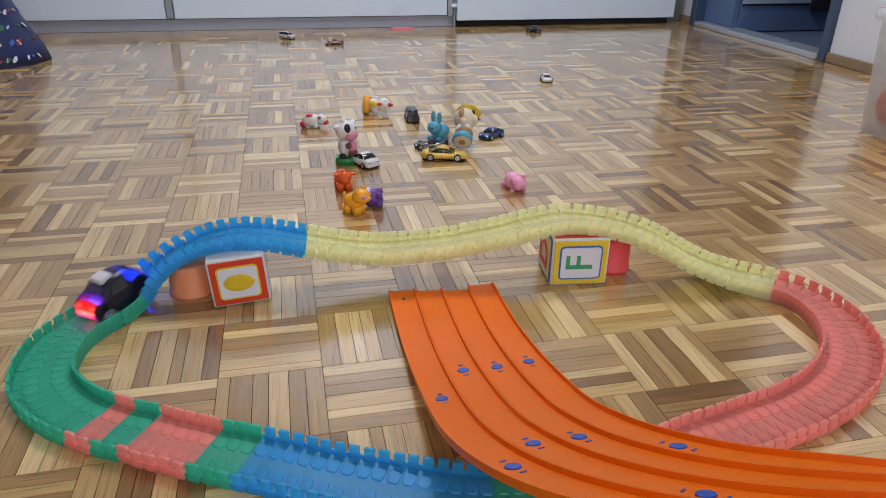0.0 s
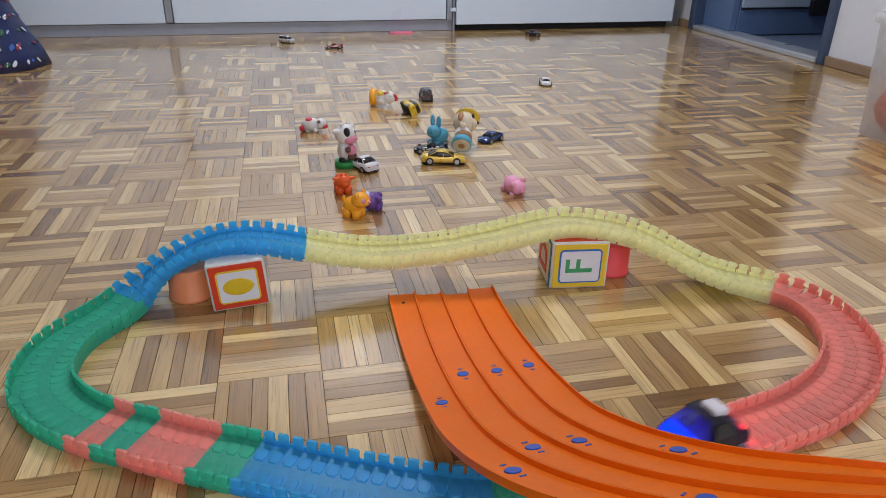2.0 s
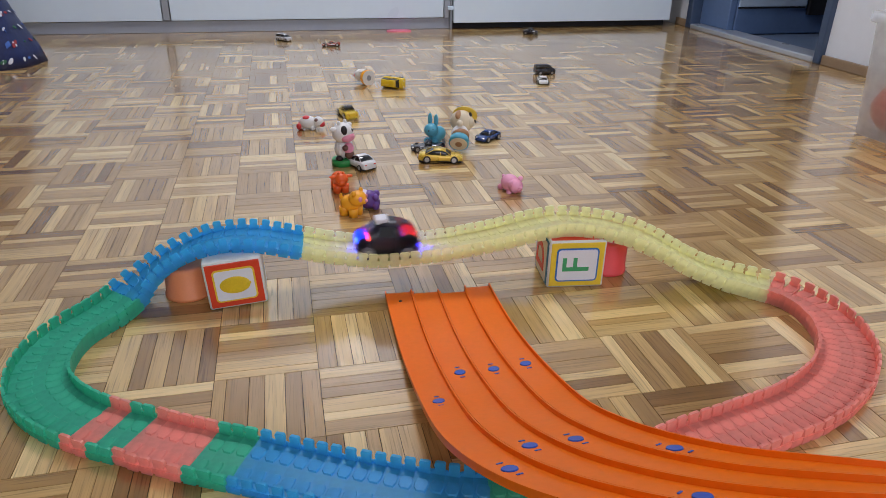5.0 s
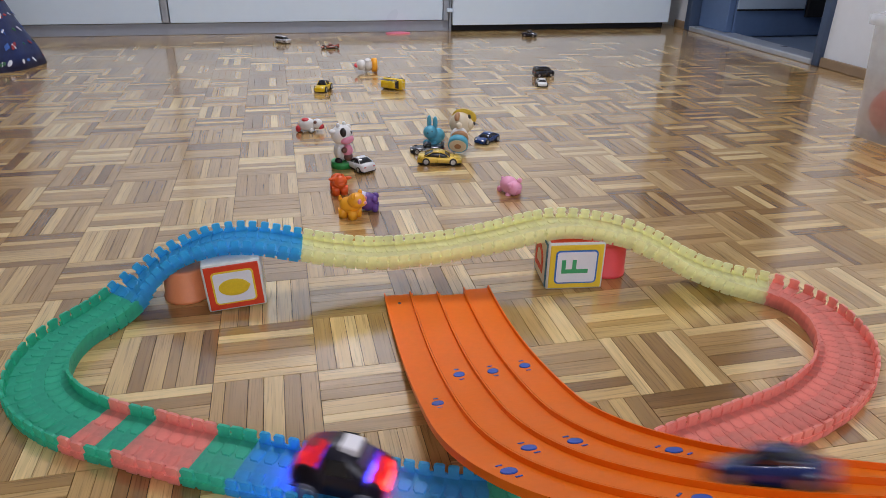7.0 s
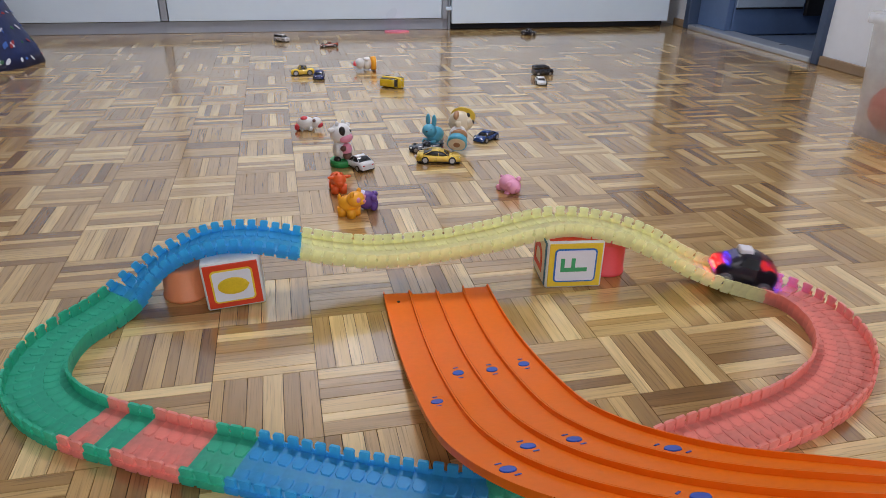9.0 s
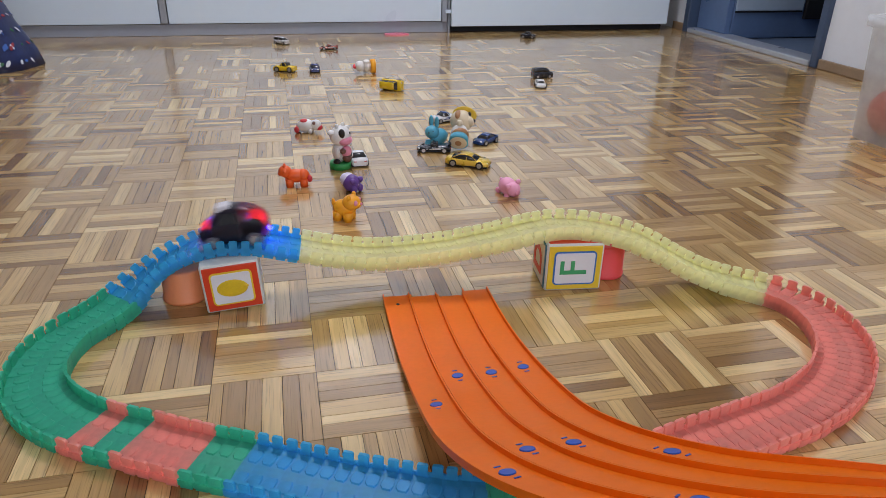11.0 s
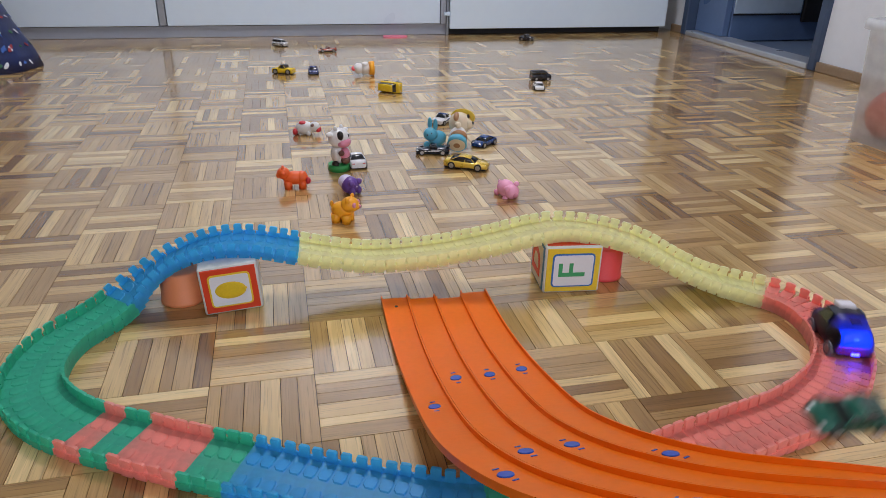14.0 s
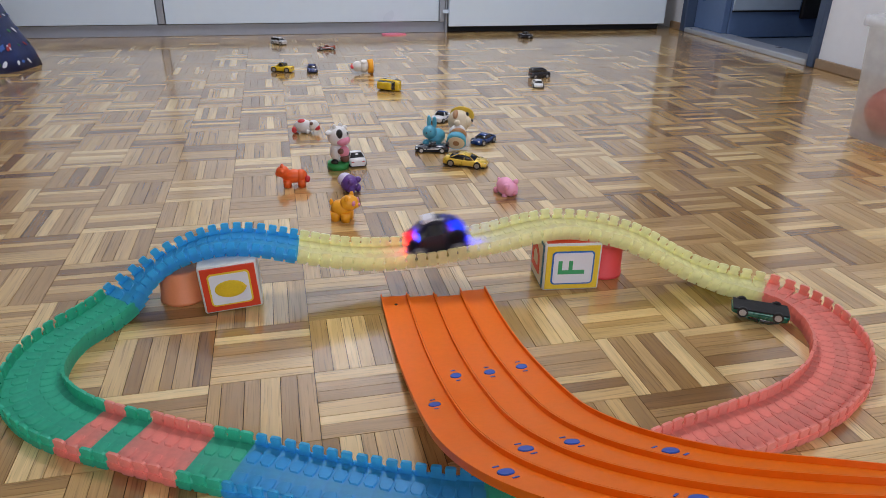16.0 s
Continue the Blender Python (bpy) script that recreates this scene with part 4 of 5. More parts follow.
puppy = figure("puppy", "amber yellow rubber puppy with pink spots", [V_YEL, V_PINK, V_BROWN],
               [((0, 0, 0.0230), (0.0215, 0.0175, 0.0165), 0), ((0.016, 0, 0.0355), (0.0175, 0.0185, 0.0150), 0), ((0.0305, 0, 0.033), (0.0055, 0.008, 0.0058), 0), ((0.0355, 0, 0.0345), (0.0030, 0.0036, 0.0030), 1), ((0.0285, 0.0095, 0.0385), (0.0035, 0.0052, 0.0052), 1), ((0.0285, -0.0095, 0.0385), (0.0035, 0.0052, 0.0052), 1),
                ((0.016, 0.0125, 0.0480), (0.004, 0.0055, 0.0062), 0), ((0.016, -0.0125, 0.0480), (0.004, 0.0055, 0.0062), 0), ((-0.021, 0, 0.032), (0.0035, 0.0035, 0.0075), 0)],
               [((x, y, 0), (x, y, 0.018), 0.0085, 0.0095, 0) for x in (-0.010, 0.011) for y in (-0.0085, 0.0085)], size=0.90)
purple = figure("sheep", "purple and lilac rubber animal lying on its side", [V_PURP, V_LILAC],
                [((0, 0, 0.0165), (0.0175, 0.0165, 0.0165), 0), ((-0.010, 0, 0.0215), (0.0145, 0.0150, 0.0130), 1), ((0.013, 0.009, 0.008), (0.0065, 0.006, 0.008), 0), ((0.013, -0.009, 0.008), (0.0065, 0.006, 0.008), 0), ((0.013, 0.010, 0.024), (0.006, 0.006, 0.006), 0), ((0.013, -0.010, 0.024), (0.006, 0.006, 0.006), 0), ((0.017, 0, 0.017), (0.002, 0.0014, 0.0014), 1)])
pig = figure("pig", "pink rubber pig lying on its side", [V_ROSE, V_PINK],
             [((0, 0, 0.017), (0.0195, 0.0165, 0.0165), 0), ((0.0165, 0, 0.0195), (0.0135, 0.0145, 0.0140), 0), ((0.029, 0, 0.0185), (0.0038, 0.0062, 0.0052), 1), ((0.0165, 0.0115, 0.0315), (0.0043, 0.0056, 0.0056), 0), ((0.0165, -0.0115, 0.0315), (0.0043, 0.0056, 0.0056), 0),
              ((-0.013, 0.012, 0.006), (0.0062, 0.0062, 0.006), 1), ((-0.013, -0.012, 0.006), (0.0062, 0.0062, 0.006), 1), ((0.012, 0.012, 0.006), (0.0058, 0.0058, 0.006), 0), ((0.012, -0.012, 0.006), (0.0058, 0.0058, 0.006), 0), ((-0.0205, 0, 0.022), (0.003, 0.003, 0.003), 0)])
pig.matrix_world = pose(0.508, 0.512, -0.001, 14, 12, -68)
rabbit = figure("rabbit", "light blue rubber rabbit with upright ears", [V_BLUE, V_BLACK],
                [((-0.006, 0, 0.017), (0.0215, 0.0155, 0.0165), 0), ((0.0145, 0, 0.030), (0.0145, 0.0150, 0.0135), 0), ((0.009, 0.0075, 0.0500), (0.0040, 0.0052, 0.0125), 0), ((0.009, -0.0075, 0.0500), (0.0040, 0.0052, 0.0125), 0), ((0.0275, 0.0035, 0.0315), (0.0018, 0.0018, 0.0018), 1), ((0.0225, 0.0095, 0.0345), (0.0016, 0.0016, 0.002), 1),
                 ((-0.0265, 0, 0.018), (0.005, 0.005, 0.005), 0), ((0.015, 0.010, 0.0065), (0.008, 0.0055, 0.0065), 0), ((0.015, -0.010, 0.0065), (0.008, 0.0055, 0.0065), 0)], size=1.12)
# a tall figure that lies on its back: z runs along its body, from its round base to its head
hat_dog = figure("hat dog", "cream and brown toy dog lying down in a yellow hat", [V_CREAM, V_TAN, V_WHITE, V_LEMON, V_BLACK, V_BLUE],
                 [((0, 0, 0.030), (0.0200, 0.0200, 0.020), 2), ((0.002, 0, 0.024), (0.0205, 0.0205, 0.014), 1), ((0, 0, 0.068), (0.0265, 0.0275, 0.0250), 0), ((0.021, 0, 0.062), (0.0105, 0.0125, 0.0105), 0), ((0.0310, 0, 0.0645), (0.0035, 0.0045, 0.0035), 4), ((0.0215, 0.0115, 0.0745), (0.0042, 0.0050, 0.0068), 4), ((0.0215, -0.0115, 0.0745), (0.0042, 0.0050, 0.0068), 4), ((-0.002, 0.0245, 0.066), (0.007, 0.0065, 0.0130), 1),
                  ((-0.002, -0.0245, 0.066), (0.007, 0.0065, 0.0130), 1), ((0.006, 0, 0.0860), (0.0290, 0.0290, 0.0045), 3), ((0.0, 0, 0.092), (0.0175, 0.0180, 0.0090), 3), ((0.004, -0.0225, 0.040), (0.0075, 0.0075, 0.0075), 0), ((0.004, 0.0225, 0.040), (0.0075, 0.0075, 0.0075), 0), ((-0.010, 0.016, 0.048), (0.006, 0.006, 0.008), 0)],
                 [((0, 0, 0), (0, 0, 0.0150), 0.0225, 0.0215, 5), ((0, 0, -0.0012), (0, 0, 0.001), 0.0195, 0.0195, 0), ((0, 0, -0.0022), (0, 0, 0.0), 0.0075, 0.0075, 1)], size=0.98)
hen = figure("hen", "white vinyl hen lying down, red comb and orange base", [V_WHITE, V_RED, V_YEL, V_BLACK, V_LEMON, mat("vinyl_grey", (0.30, 0.30, 0.31), 0.5, vary=0.05)],
             [((0, 0, 0.027), (0.0180, 0.0180, 0.0160), 0), ((0.002, 0, 0.0505), (0.0170, 0.0175, 0.0165), 0), ((0, 0, 0.0675), (0.0110, 0.0050, 0.0065), 1), ((0.008, 0, 0.0650), (0.0060, 0.0045, 0.0060), 1), ((0.0185, 0, 0.050), (0.0060, 0.0040, 0.0032), 4), ((0.0165, 0, 0.0420), (0.0042, 0.0042, 0.0060), 1), ((0.0145, 0.0085, 0.0555), (0.0016, 0.0016, 0.0022), 3),
              ((0.0145, -0.0085, 0.0555), (0.0016, 0.0016, 0.0022), 3), ((0.000, 0.0180, 0.029), (0.0100, 0.0045, 0.0110), 0), ((0.000, -0.0180, 0.029), (0.0100, 0.0045, 0.0110), 0), ((0.0135, 0, 0.027), (0.0085, 0.0100, 0.0100), 4)],
             [((0, 0, 0), (0, 0, 0.0155), 0.0235, 0.0215, 2), ((0, 0, -0.0010), (0, 0, 0.001), 0.0226, 0.0228, 0), ((0, 0, -0.0016), (0, 0, 0.001), 0.0080, 0.0080, 5)])
calf = figure("calf", "cream rubber calf with red spots lying down", [V_CREAM, V_RED, V_WHITE, V_BROWN],
              [((0, 0, 0.0165), (0.0220, 0.0155, 0.0160), 2), ((0.024, 0, 0.0190), (0.0135, 0.0135, 0.0125), 2), ((0.0325, 0, 0.0135), (0.0080, 0.0105, 0.0070), 1), ((-0.003, -0.003, 0.0290), (0.0095, 0.0090, 0.0048), 1), ((0.022, 0.0130, 0.0265), (0.004, 0.006, 0.004), 3), ((0.022, -0.0130, 0.0265), (0.004, 0.006, 0.004), 3), ((-0.0205, 0.009, 0.0085), (0.0062, 0.0055, 0.0080), 1), ((-0.0205, -0.009, 0.0085), (0.0062, 0.0055, 0.0080), 1),
               ((0.012, 0.011, 0.006), (0.0058, 0.0058, 0.006), 2), ((0.012, -0.011, 0.006), (0.0058, 0.0058, 0.006), 2)])
calf.matrix_world = pose(0.152, 0.985, 0, 0, 0, -14)


# ---- at the edges of the room ----
def cloth_bag():
    bm = bmesh.new()
    rings = []
    for k in range(15):
        z = 0.005 + k * 0.045
        w, d = 0.24 - 0.46 * z * (0.75 if z > 0.25 else 1) + 0.004 * math.sin(k * 1.7), 0.15 - 0.12 * z
        ring = []
        for a in range(40):
            th = 2 * math.pi * a / 40
            fold = 1 + 0.025 * math.sin(5 * th + k * 0.35) + 0.015 * math.sin(11 * th - k * 0.6)
            ring.append((w * math.copysign(abs(math.cos(th)) ** 0.7, math.cos(th)) * fold, d * math.copysign(abs(math.sin(th)) ** 0.8, math.sin(th)) * fold, z - (0.005 if k == 0 else 0)))
        rings.append(ring)
    loft(bm, rings)
    ob = tagged(part("cloth_bag", bm, mat("navy_cloth", (0.012, 0.022, 0.095), 0.38, vary=0.35, scale=12, bump=0.6, bscale=60), m=pose(-0.915, 1.945, 0, 0, 0, -6)), "navy blue cloth bag with a coloured print, standing on parquet", "bag")
    rnd = random.Random(5)
    tones = [mat("patch_white", (0.62, 0.64, 0.70), 0.7, vary=0.1), mat("patch_red", (0.30, 0.03, 0.04), 0.7, vary=0.1), mat("patch_blue", (0.04, 0.12, 0.42), 0.7, vary=0.1), mat("patch_green", (0.03, 0.12, 0.06), 0.7, vary=0.1)]
    for k in range(240):
        i, a = rnd.randrange(0, 12), rnd.randrange(26, 42) % 40
        p = Vector(rings[i][a]) * 0.5 + Vector(rings[i + 1][(a + 1) % 40]) * 0.5
        nrm = Vector((p.x / 0.24 ** 2, p.y / 0.15 ** 2, 0.3 * 12)).normalized()
        b = bmesh.new()
        ball(b, (0, 0, 0), (rnd.uniform(0.004, 0.018), rnd.uniform(0.002, 0.010), 0.0014), u=10, v=6)
        part("print_patch", b, tones[k % 4], ob, m=Matrix.Translation(p + nrm * 0.001) @ nrm.to_track_quat("Z", "Y").to_matrix().to_4x4() @ pose(0, 0, 0, 0, 0, rnd.uniform(0, 180)))
    return ob


cloth_bag()


def storage_tub():
    clear = bpy.data.materials.new("clear_plastic")
    clear.use_nodes = True
    t = clear.node_tree
    b = t.nodes["Principled BSDF"]
    b.inputs["Base Color"].default_value, b.inputs["Roughness"].default_value = (0.80, 0.84, 0.88, 1), 0.35
    tr, mx = t.nodes.new("ShaderNodeBsdfTransparent"), t.nodes.new("ShaderNodeMixShader")
    nz = t.nodes.new("ShaderNodeTexNoise")
    nz.inputs["Scale"].default_value = 9
    rg = t.nodes.new("ShaderNodeMapRange")
    rg.inputs[3].default_value, rg.inputs[4].default_value = 0.58, 0.76
    t.links.new(nz.outputs[0], rg.inputs[0])
    t.links.new(rg.outputs[0], mx.inputs[0])
    t.links.new(b.outputs[0], mx.inputs[1])
    t.links.new(tr.outputs[0], mx.inputs[2])
    t.links.new(mx.outputs[0], t.nodes["Material Output"].inputs[0])
    tub = tagged(new("storage_tub"), "frosted clear plastic tub holding toys and a red ball", "storage box")
    tub.matrix_world = pose(1.668, 0.600, 0, 0, 0, 3)
    bm = bmesh.new()

    def rr(hx, hy, z, r=0.04):
        out = []
        for cx, cy, a0 in ((hx - r, hy - r, 0), (-hx + r, hy - r, 90), (-hx + r, -hy + r, 180), (hx - r, -hy + r, 270)):
            for k in range(5):
                a = radians(a0 + k * 22.5)
                out.append((cx + r * math.cos(a), cy + r * math.sin(a), z))
        return out
    loft(bm, [rr(0.17, 0.15, 0.004), rr(0.187, 0.167, 0.0), rr(0.20, 0.18, 0.26), rr(0.21, 0.19, 0.262), rr(0.21, 0.19, 0.285), rr(0.198, 0.178, 0.285), rr(0.185, 0.165, 0.006), rr(0.17, 0.15, 0.006)], cap=False)
    part("tub", bm, clear, tub)
    bm = bmesh.new()
    loft(bm, [rr(0.168, 0.148, 0.002), rr(0.168, 0.148, 0.005)], cap=True)
    part("base", bm, clear, tub)
    bm = bmesh.new()
    ball(bm, (0, 0, 0), 0.060, u=24, v=16)
    tagged(part("ball", bm, mat("ball_red", (0.70, 0.06, 0.04), 0.4, vary=0.05), m=pose(1.548, 0.700, 0.066)), "red plastic ball inside the clear tub", "ball")
    bm = bmesh.new()
    box(bm, -0.06, 0.06, -0.04, 0.04, 0, 0.16, 0.01)
    tagged(part("toy_box", bm, mat("toy_blue", (0.05, 0.16, 0.40), 0.4, vary=0.08), m=pose(1.70, 0.52, 0.008, 0, 0, 30)), "blue plastic toy inside the clear tub", "toy")


storage_tub()
bm = bmesh.new()
loft(bm, [[(0.055 * math.cos(a * 0.5236) * (1 + 0.12 * math.sin(3 * a)), 0.03 * math.sin(a * 0.5236), z) for a in range(12)] for z in (0.0, 0.003, 0.0045)], smooth=False)
tagged(part("pink_lid", bm, mat("lid_pink", (0.85, 0.22, 0.34), 0.4, vary=0.05), m=pose(0.618, 2.475, 0)), "flat pink plastic piece on parquet by the wardrobe", "toy")


# ---- the parquet, strip by strip ----
def strip_mesh(name, length, width, material):
    g = 0.00037
    l, w = length / 2 - g, width / 2 - g
    vs = [(-l, -w, -0.006), (l, -w, -0.006), (l, w, -0.006), (-l, w, -0.006), (-l, -w, 0), (l, -w, 0), (l, w, 0), (-l, w, 0)]
    fs = [(4, 5, 6, 7)] + [(a, (a + 1) % 4, (a + 1) % 4 + 4, a + 4) for a in range(4)]
    return vs, fs


def with_uv(me, xy):
    uv = me.uv_layers.new(name="UVMap")
    flat = np.empty(len(me.loops), dtype=np.int32)
    me.loops.foreach_get("vertex_index", flat)
    uv.data.foreach_set("uv", np.asarray(xy, dtype=np.float32)[flat].ravel())


def build_parquet(fl):
    shares = [0.118, 0.147, 0.160, 0.172, 0.190, 0.213]
    near_mat, far_mat = parquet("parquet_near", False), parquet("parquet_far", True)
    meshes = []
    for s in shares:
        vs, fs = strip_mesh("parquet_strip", TILE, s * TILE, near_mat)
        me = bpy.data.meshes.new("parquet_strip")
        me.from_pydata(vs, [], fs)
        me.materials.append(near_mat)
        with_uv(me, [v[:2] for v in vs])
        meshes.append(me)
    rnd = random.Random(11)
    V, F, UV = [], [], []
    for i in range(-16, 18):
        for j in range(-21, 23):
            order = list(range(6))
            rnd.shuffle(order)
            cx, cy = (i + 0.5) * TILE, (j + 0.5) * TILE
            flat = (i + j) % 2 == 0
            near = -1 <= i <= 5 and -2 <= j <= 4
            at = -TILE / 2
            for k in order:
                w = shares[k] * TILE
                mid = at + w / 2
                at += w
                dz = rnd.uniform(-0.00025, 0.0)
                x, y, a = (cx, cy + mid, 0) if flat else (cx + mid, cy, 90)
                m = pose(x, y, dz, rnd.gauss(0, 0.10), rnd.gauss(0, 0.03), a + rnd.gauss(0, 0.08))
                if near:
                    ob = new("parquet_strip", meshes[k])
                    ob.parent, ob.matrix_basis = fl, m
                else:
                    vs, fs = strip_mesh("", TILE, w, None)
                    n = len(V)
                    V += [tuple(m @ Vector(v)) for v in vs]
                    F += [tuple(q + n for q in f) for f in fs]
                    UV += [v[:2] for v in vs]
    me = bpy.data.meshes.new("parquet_strips")
    me.from_pydata(V, [], F)
    me.materials.append(far_mat)
    with_uv(me, UV)
    ob = new("parquet_strips", me)
    ob.parent = fl
    tagged(ob, kind="stuff")


build_parquet(FLOOR)


# ---- what moves ----
def mv(thing, rows):
    """Rows of t, x, y, z, heading, roll about its length, pitch; held from the start and to the end."""
    rows = [tuple(r) + (0,) * (7 - len(r)) for r in rows]
    if rows[0][0] > 0:
        rows.insert(0, (0.0,) + rows[0][1:])
    if rows[-1][0] < 16:
        rows.append((16.0,) + rows[-1][1:])
    walk(thing, [(t, pose(x, y, z, 0, 0, h) @ Matrix.Rotation(radians(p), 4, "Y") @ Matrix.Rotation(radians(r), 4, "X")) for t, x, y, z, h, r, p in rows])


def chute_rows(times, lane, ks):
    """Poses for a car that runs down the chute, at samples ks of its centre line."""
    out = []
    for t, k in zip(times, ks):
        m = on_chute(k) @ pose(0, lane, 0.002, 0, 0, 180)
        out.append((t, m))
    return out


def ride(thing, down, after):
    """Down the chute, then rows as in mv()."""
    rows = [(0.0, down[0][1])] + down
    for r in after:
        t, x, y, z, h, ro, p = tuple(r) + (0,) * (7 - len(r))
        rows.append((t, pose(x, y, z, 0, 0, h) @ Matrix.Rotation(radians(p), 4, "Y") @ Matrix.Rotation(radians(ro), 4, "X")))
    if rows[-1][0] < 16:
        rows.append((16.0, rows[-1][1]))
    walk(thing, rows)


# metres along the loop at each time
LAPS = [(0.0, 2.047), (0.5, 2.250), (1.0, 2.467), (1.5, 2.700), (2.0, 2.945), (2.5, 3.180), (3.0, 3.366), (3.5, 3.525), (4.0, 3.643), (4.2, 3.685), (6.3, 4.590), (6.7, 4.776),
        (7.0, 4.920), (7.7, 5.255), (8.0, 5.400), (8.2, 5.500), (8.5, 5.630), (9.0, 5.785), (9.2, 5.855), (11.3, 6.630), (11.5, 6.742), (11.7, 6.840), (12.0, 6.955), (12.4, 7.137), (12.8, 7.335),
        (13.2, 7.545), (13.6, 7.745), (14.0, 7.930), (14.5, 8.070), (15.0, 8.227), (15.5, 8.330), (15.8, 8.442), (16.0, 8.552)]


def lap_at(t):
    """Monotone cubic through LAPS."""
    T, S = [a for a, b in LAPS], [b for a, b in LAPS]
    i = min(max(int(np.searchsorted(T, t, side="right")) - 1, 0), len(T) - 2)
    d = [(S[k + 1] - S[k]) / (T[k + 1] - T[k]) for k in range(len(T) - 1)]

    def slope(k):
        if k == 0 or k == len(T) - 1:
            return d[min(k, len(d) - 1)]
        return 2 * d[k - 1] * d[k] / (d[k - 1] + d[k])
    h = T[i + 1] - T[i]
    u = (t - T[i]) / h
    return (2 * u ** 3 - 3 * u * u + 1) * S[i] + (u ** 3 - 2 * u * u + u) * h * slope(i) + (3 * u * u - 2 * u ** 3) * S[i + 1] + (u ** 3 - u * u) * h * slope(i + 1)


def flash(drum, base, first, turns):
    """Imitates flashing by turning a drum half round, in a tenth of a second from each time in turns; first is its
    angle at the start.
    """
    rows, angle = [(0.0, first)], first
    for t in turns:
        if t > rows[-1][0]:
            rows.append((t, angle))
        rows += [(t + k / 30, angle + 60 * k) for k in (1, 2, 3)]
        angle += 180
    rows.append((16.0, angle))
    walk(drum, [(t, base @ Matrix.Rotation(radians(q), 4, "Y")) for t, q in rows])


def car_pose(s):
    """The lit car's pose s metres along the loop; its nose leads a little into the bends."""
    m = on_loop(s + 0.016, 0.0, 0.027)
    m.translation = on_loop(s, 0.0058, 0.027).translation
    return m


def motions():
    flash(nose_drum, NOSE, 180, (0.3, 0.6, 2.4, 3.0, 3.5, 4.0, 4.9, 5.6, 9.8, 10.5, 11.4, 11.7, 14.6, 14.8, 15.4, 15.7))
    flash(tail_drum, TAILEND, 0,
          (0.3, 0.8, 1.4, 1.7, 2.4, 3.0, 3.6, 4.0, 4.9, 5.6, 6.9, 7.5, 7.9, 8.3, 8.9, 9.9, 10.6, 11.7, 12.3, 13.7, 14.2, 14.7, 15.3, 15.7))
    walk(lit_car, [(k / 10, car_pose(lap_at(k / 10))) for k in range(161)])
    # chased along by the cars that shoot off the chute
    mv(black_van, [(0, 0.400, 1.010, 0, 86), (0.4, 0.432, 1.090, 0, 82), (0.8, 0.455, 1.152, 0, 84), (1.2, 0.478, 1.228, 0, 87), (1.5, 0.487, 1.258, 0, 88), (2.0, 0.487, 1.258, 0, 88), (2.2, 0.500, 1.285, 0.012, 60, 25),
                   (2.4, 0.624, 1.418, 0, 20), (2.6, 0.708, 1.463, 0, 12), (2.8, 0.778, 1.481, 0, 8), (3.0, 0.830, 1.486, 0, 5), (3.2, 0.867, 1.496, 0, 3), (3.4, 0.901, 1.502, 0, 3), (3.6, 0.924, 1.506, 0, 2), (3.8, 0.938, 1.509, 0, 2), (4.2, 0.946, 1.513, 0, 2)])
    # a lying figure: where its middle is and where its head points
    def lie(t, x, y, head, up=-20, z=0.0235, back=0.034, roll=-90):
        return (t, x - back * math.cos(radians(head)), y - back * math.sin(radians(head)), z, head - 90, roll, up)
    mv(hen, [lie(0, 0.323, 1.080, -15), lie(0.4, 0.350, 1.118, -38), lie(0.8, 0.372, 1.150, -55), lie(1.2, 0.363, 1.125, -36), lie(1.5, 0.361, 1.118, -34), lie(1.9, 0.361, 1.118, -34), lie(2.0, 0.357, 1.195, -20, -60), lie(2.2, 0.328, 1.270, 30, -20, 0.034),
             lie(2.4, 0.338, 1.345, 60, 10, 0.026), lie(2.8, 0.331, 1.395, 88), lie(3.5, 0.328, 1.378, 92), lie(4.7, 0.328, 1.378, 92), lie(5.1, 0.345, 1.500, 130), lie(5.5, 0.370, 1.640, 170), lie(6.3, 0.377, 1.655, 181)])
    ride(yellow_van, chute_rows((0.8, 1.0, 1.1, 1.2, 1.3, 1.4), 0.018, (160, 130, 104, 76, 47, 14)),
         [(1.5, 0.308, 0.205, 0.004, 95, 0, 0), (1.6, 0.318, 0.370, 0.020, 100, 30, -40), (1.7, 0.337, 0.550, 0.026, 110, 60, -60), (1.8, 0.357, 0.750, 0.020, 120, 40, -30), (2.0, 0.400, 1.105, 0.010, 100, 70, 0), (2.2, 0.411, 1.290, 0.014, 40, 90, 0),
          (2.4, 0.443, 1.365, 0.016, -10, 90, 0), (2.8, 0.440, 1.400, 0.016, -34, 90, 0), (4.2, 0.430, 1.392, 0.016, -36, 90, 0), (6.3, 0.436, 1.412, 0.016, -38, 90, 0)])
    ride(yellow_car, chute_rows((3.7, 4.0, 4.1, 4.2, 4.3, 4.4, 4.5), 0.0551, (160, 142, 124, 104, 76, 44, 12)),
         [(4.6, 0.318, 0.290, 0.0, 97), (4.8, 0.290, 0.700, 0, 98), (5.0, 0.255, 1.080, 0, 105), (5.2, 0.235, 1.320, 0, 140), (5.5, 0.221, 1.402, 0, 205), (5.8, 0.219, 1.410, 0, 244), (8.36, 0.219, 1.410, 0, 246), (8.6, 0.206, 1.500, 0, 215), (8.9, 0.177, 1.605, 0, 190), (9.2, 0.161, 1.637, 0, 176),
          (10.2, 0.122, 1.715, 0, 158), (11.3, 0.119, 1.724, 0, 156)])
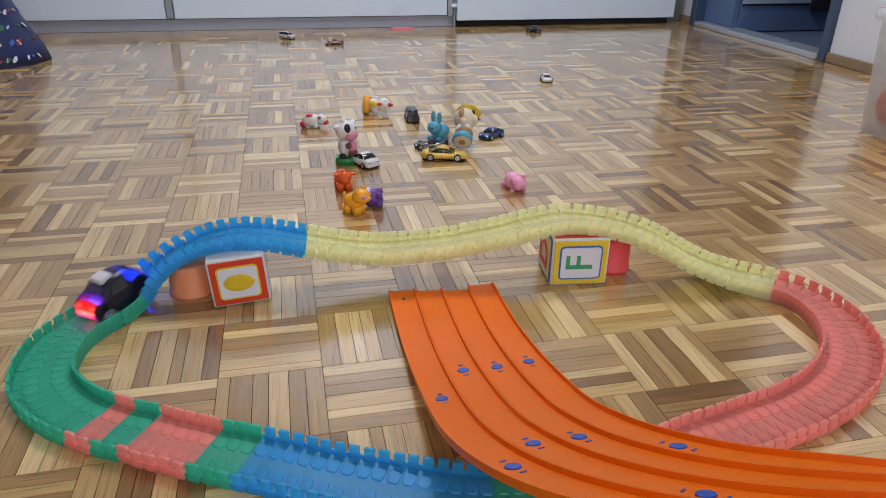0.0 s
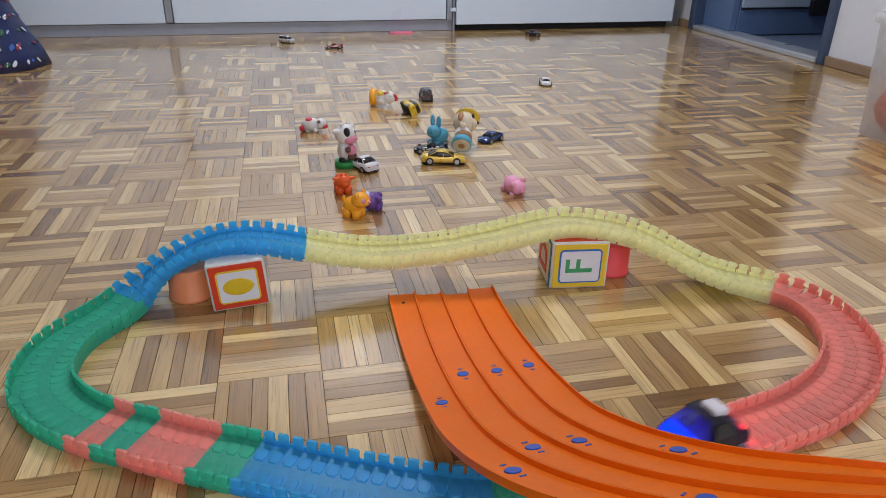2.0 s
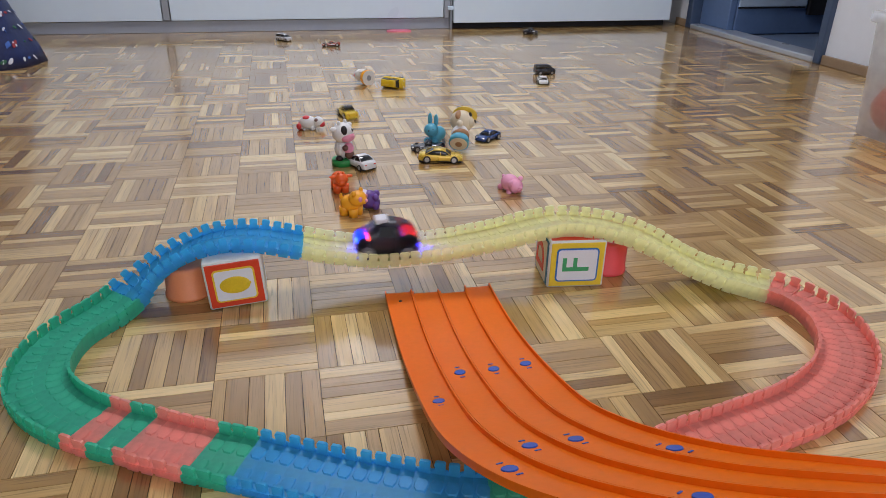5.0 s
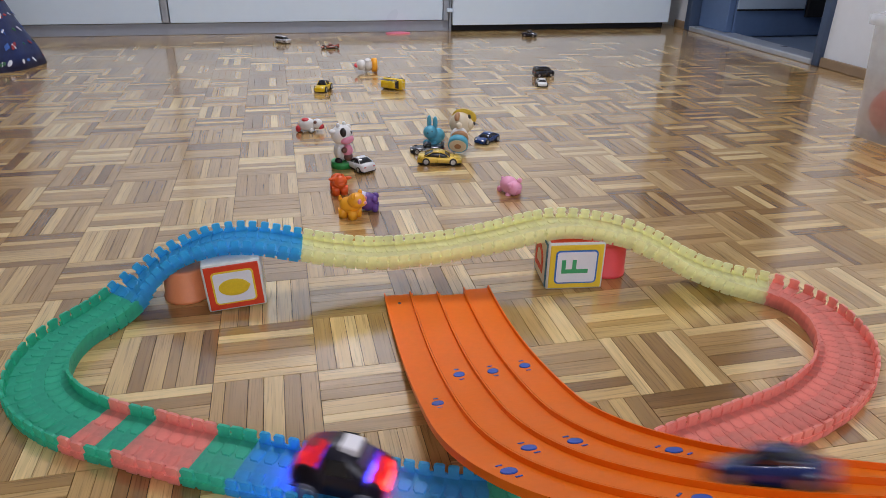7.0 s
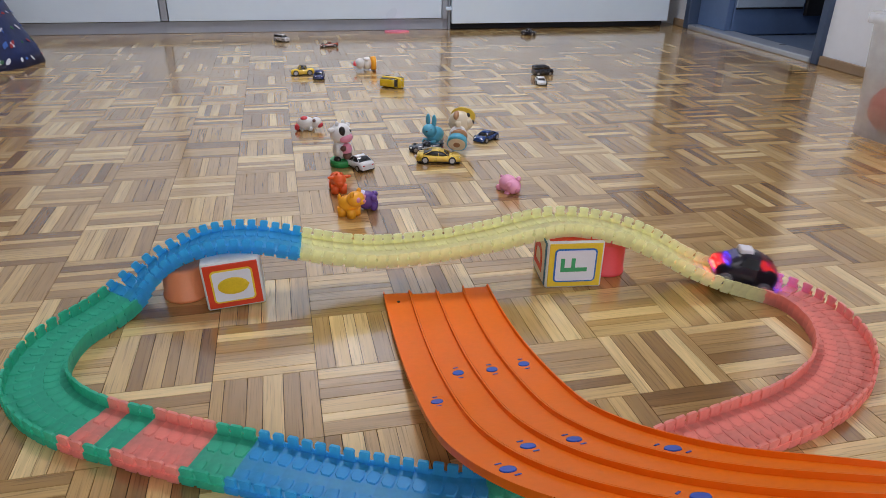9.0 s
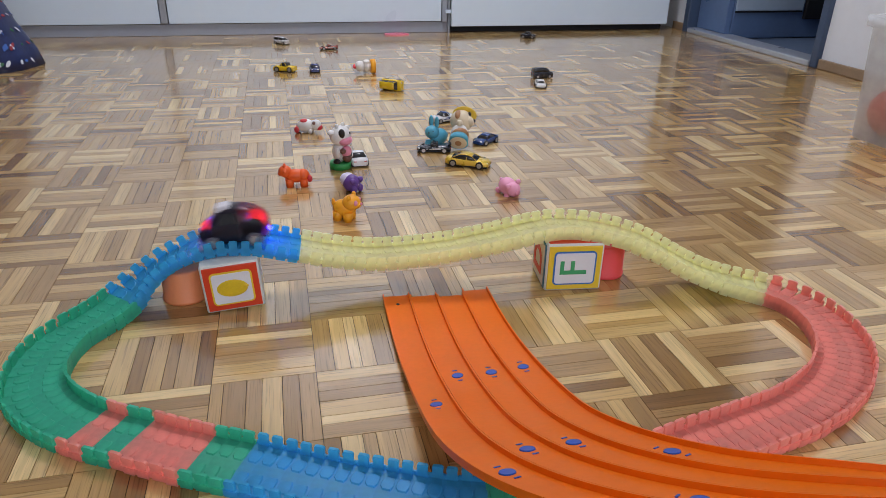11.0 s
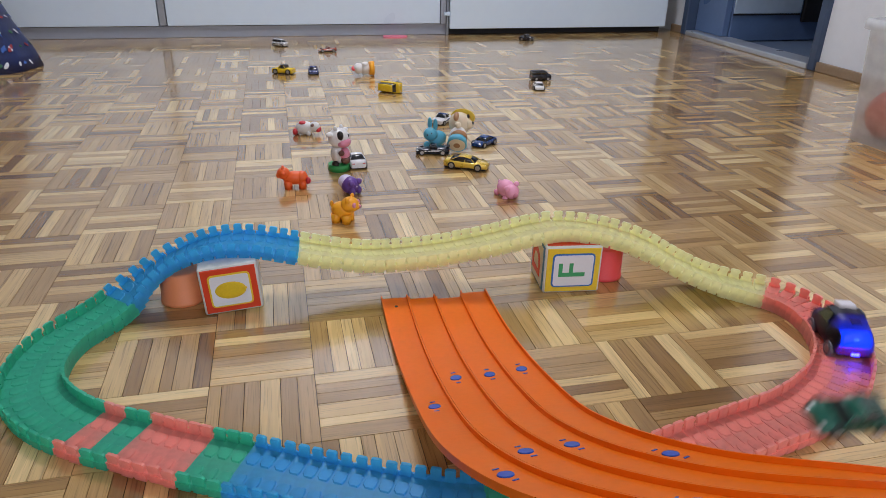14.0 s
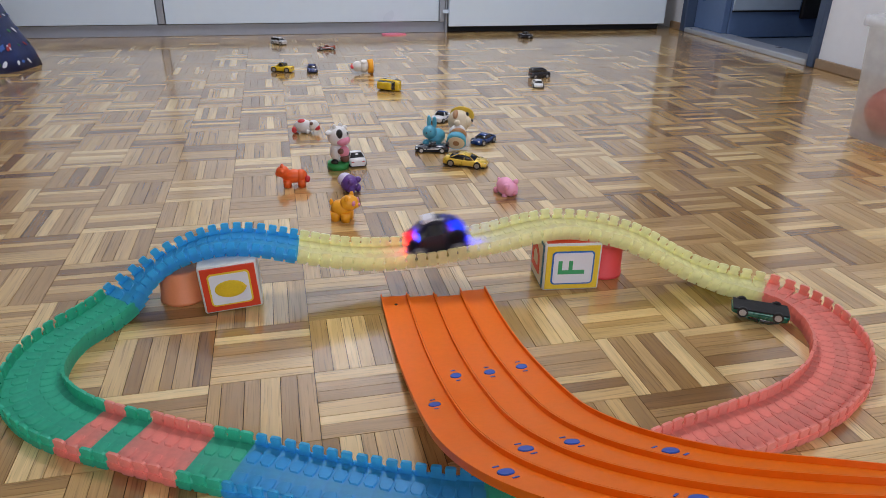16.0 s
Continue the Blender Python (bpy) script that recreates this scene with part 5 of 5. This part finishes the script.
    ride(blue_car, chute_rows((6.4, 6.8, 6.9, 7.0, 7.1, 7.2, 7.3, 7.4), 0.0184, (182, 142, 122, 101, 82, 55, 32, 4)),
         [(7.5, 0.305, 0.275, 0, 95), (7.6, 0.299, 0.390, 0.002, 97), (7.7, 0.295, 0.535, 0, 96), (7.8, 0.286, 0.668, 0, 100), (7.9, 0.264, 0.815, 0, 112), (8.0, 0.256, 0.940, 0, 120), (8.1, 0.251, 1.070, 0, 135), (8.2, 0.244, 1.182, 0, 160), (8.4, 0.221, 1.335, 0, 210), (8.6, 0.222, 1.485, 0, 245), (8.9, 0.220, 1.552, 0, 262), (9.2, 0.219, 1.580, 0, 266), (10.2, 0.216, 1.690, 0, 268), (11.3, 0.216, 1.712, 0, 268)])
    ride(patrol_car, chute_rows((9.3, 9.6, 9.75, 9.85, 9.95), -0.0551, (160, 112, 72, 36, 4)),
         [(10.05, 0.240, 0.300, 0, 95), (10.15, 0.235, 0.440, 0.004, 80), (10.3, 0.300, 0.640, 0, 50), (10.5, 0.400, 0.880, 0.03, 60, 20), (10.8, 0.480, 1.010, 0.0, 130), (11.0, 0.500, 1.030, 0.0, 200), (11.3, 0.503, 1.036, 0, 226)])
    mv(orange_dog, [(10.05, 0.190, 0.566, 0, -86), (10.3, 0.150, 0.600, 0, -120), (10.6, 0.118, 0.625, 0, -170), (11.0, 0.116, 0.622, 0, -184)])
    mv(puppy, [(10.05, 0.198, 0.446, 0, -38), (10.4, 0.192, 0.440, 0, -30), (11.0, 0.190, 0.441, 0, -28)])
    mv(purple, [(10.05, 0.232, 0.468, 0, -12), (10.3, 0.235, 0.530, 0, -20), (10.7, 0.217, 0.572, 0, -48)])
    mv(white_car, [(10.1, 0.244, 0.692, 0, 118), (10.5, 0.247, 0.728, 0, 100), (11.0, 0.247, 0.737, 0, 94)])
    mv(gold_car, [(10.1, 0.414, 0.702, 0, -14), (10.5, 0.455, 0.690, 0, -22), (11.0, 0.474, 0.682, 0, -29)])
    mv(lettered_car, [(10.1, 0.402, 0.778, 0, 172), (10.6, 0.420, 0.788, 0, 168), (11.0, 0.424, 0.790, 0, 168)])
    mv(rabbit, [(10.3, 0.430, 0.828, 0, 222), (10.7, 0.440, 0.835, 0, 216)])
    mv(hat_dog, [lie(10.3, 0.478, 0.776, 64, -10, 0.0195, 0.030, -58), lie(10.7, 0.490, 0.806, 64, -10, 0.0195, 0.030, -58)])
    ride(green_car, chute_rows((13.2, 13.6, 13.8), -0.0184, (185, 150, 128)),
         [(13.9, 0.585, -0.320, 0.140, 170, -15), (14.0, 0.556, -0.281, 0.088, 176, -20), (14.1, 0.530, -0.300, 0.020, 150, -35), (14.2, 0.520, -0.265, 0.018, 110, -40), (14.3, 0.517, -0.225, 0.035, 72, -30), (14.4, 0.513, -0.212, 0.045, 20, 5),
          (14.5, 0.530, -0.216, 0.046, 30, -75, -30), (14.6, 0.560, -0.178, 0.075, 40, -100), (14.7, 0.588, -0.170, 0.070, -20, -150), (14.8, 0.640, -0.128, 0.062, 5, -185), (14.9, 0.672, -0.090, 0.045, 12, -172), (15.0, 0.711, -0.056, 0.034, 13, -182), (15.1, 0.713, -0.018, 0.028, 32, -181),
          (15.2, 0.710, 0.002, 0.0235, 48, -180), (15.4, 0.701, 0.001, 0.0235, 84, -180), (15.6, 0.696, 0.003, 0.0235, 110, -180), (15.8, 0.693, 0.002, 0.0235, 132, -180), (16.0, 0.692, 0.000, 0.0235, 148, -180)])


motions()
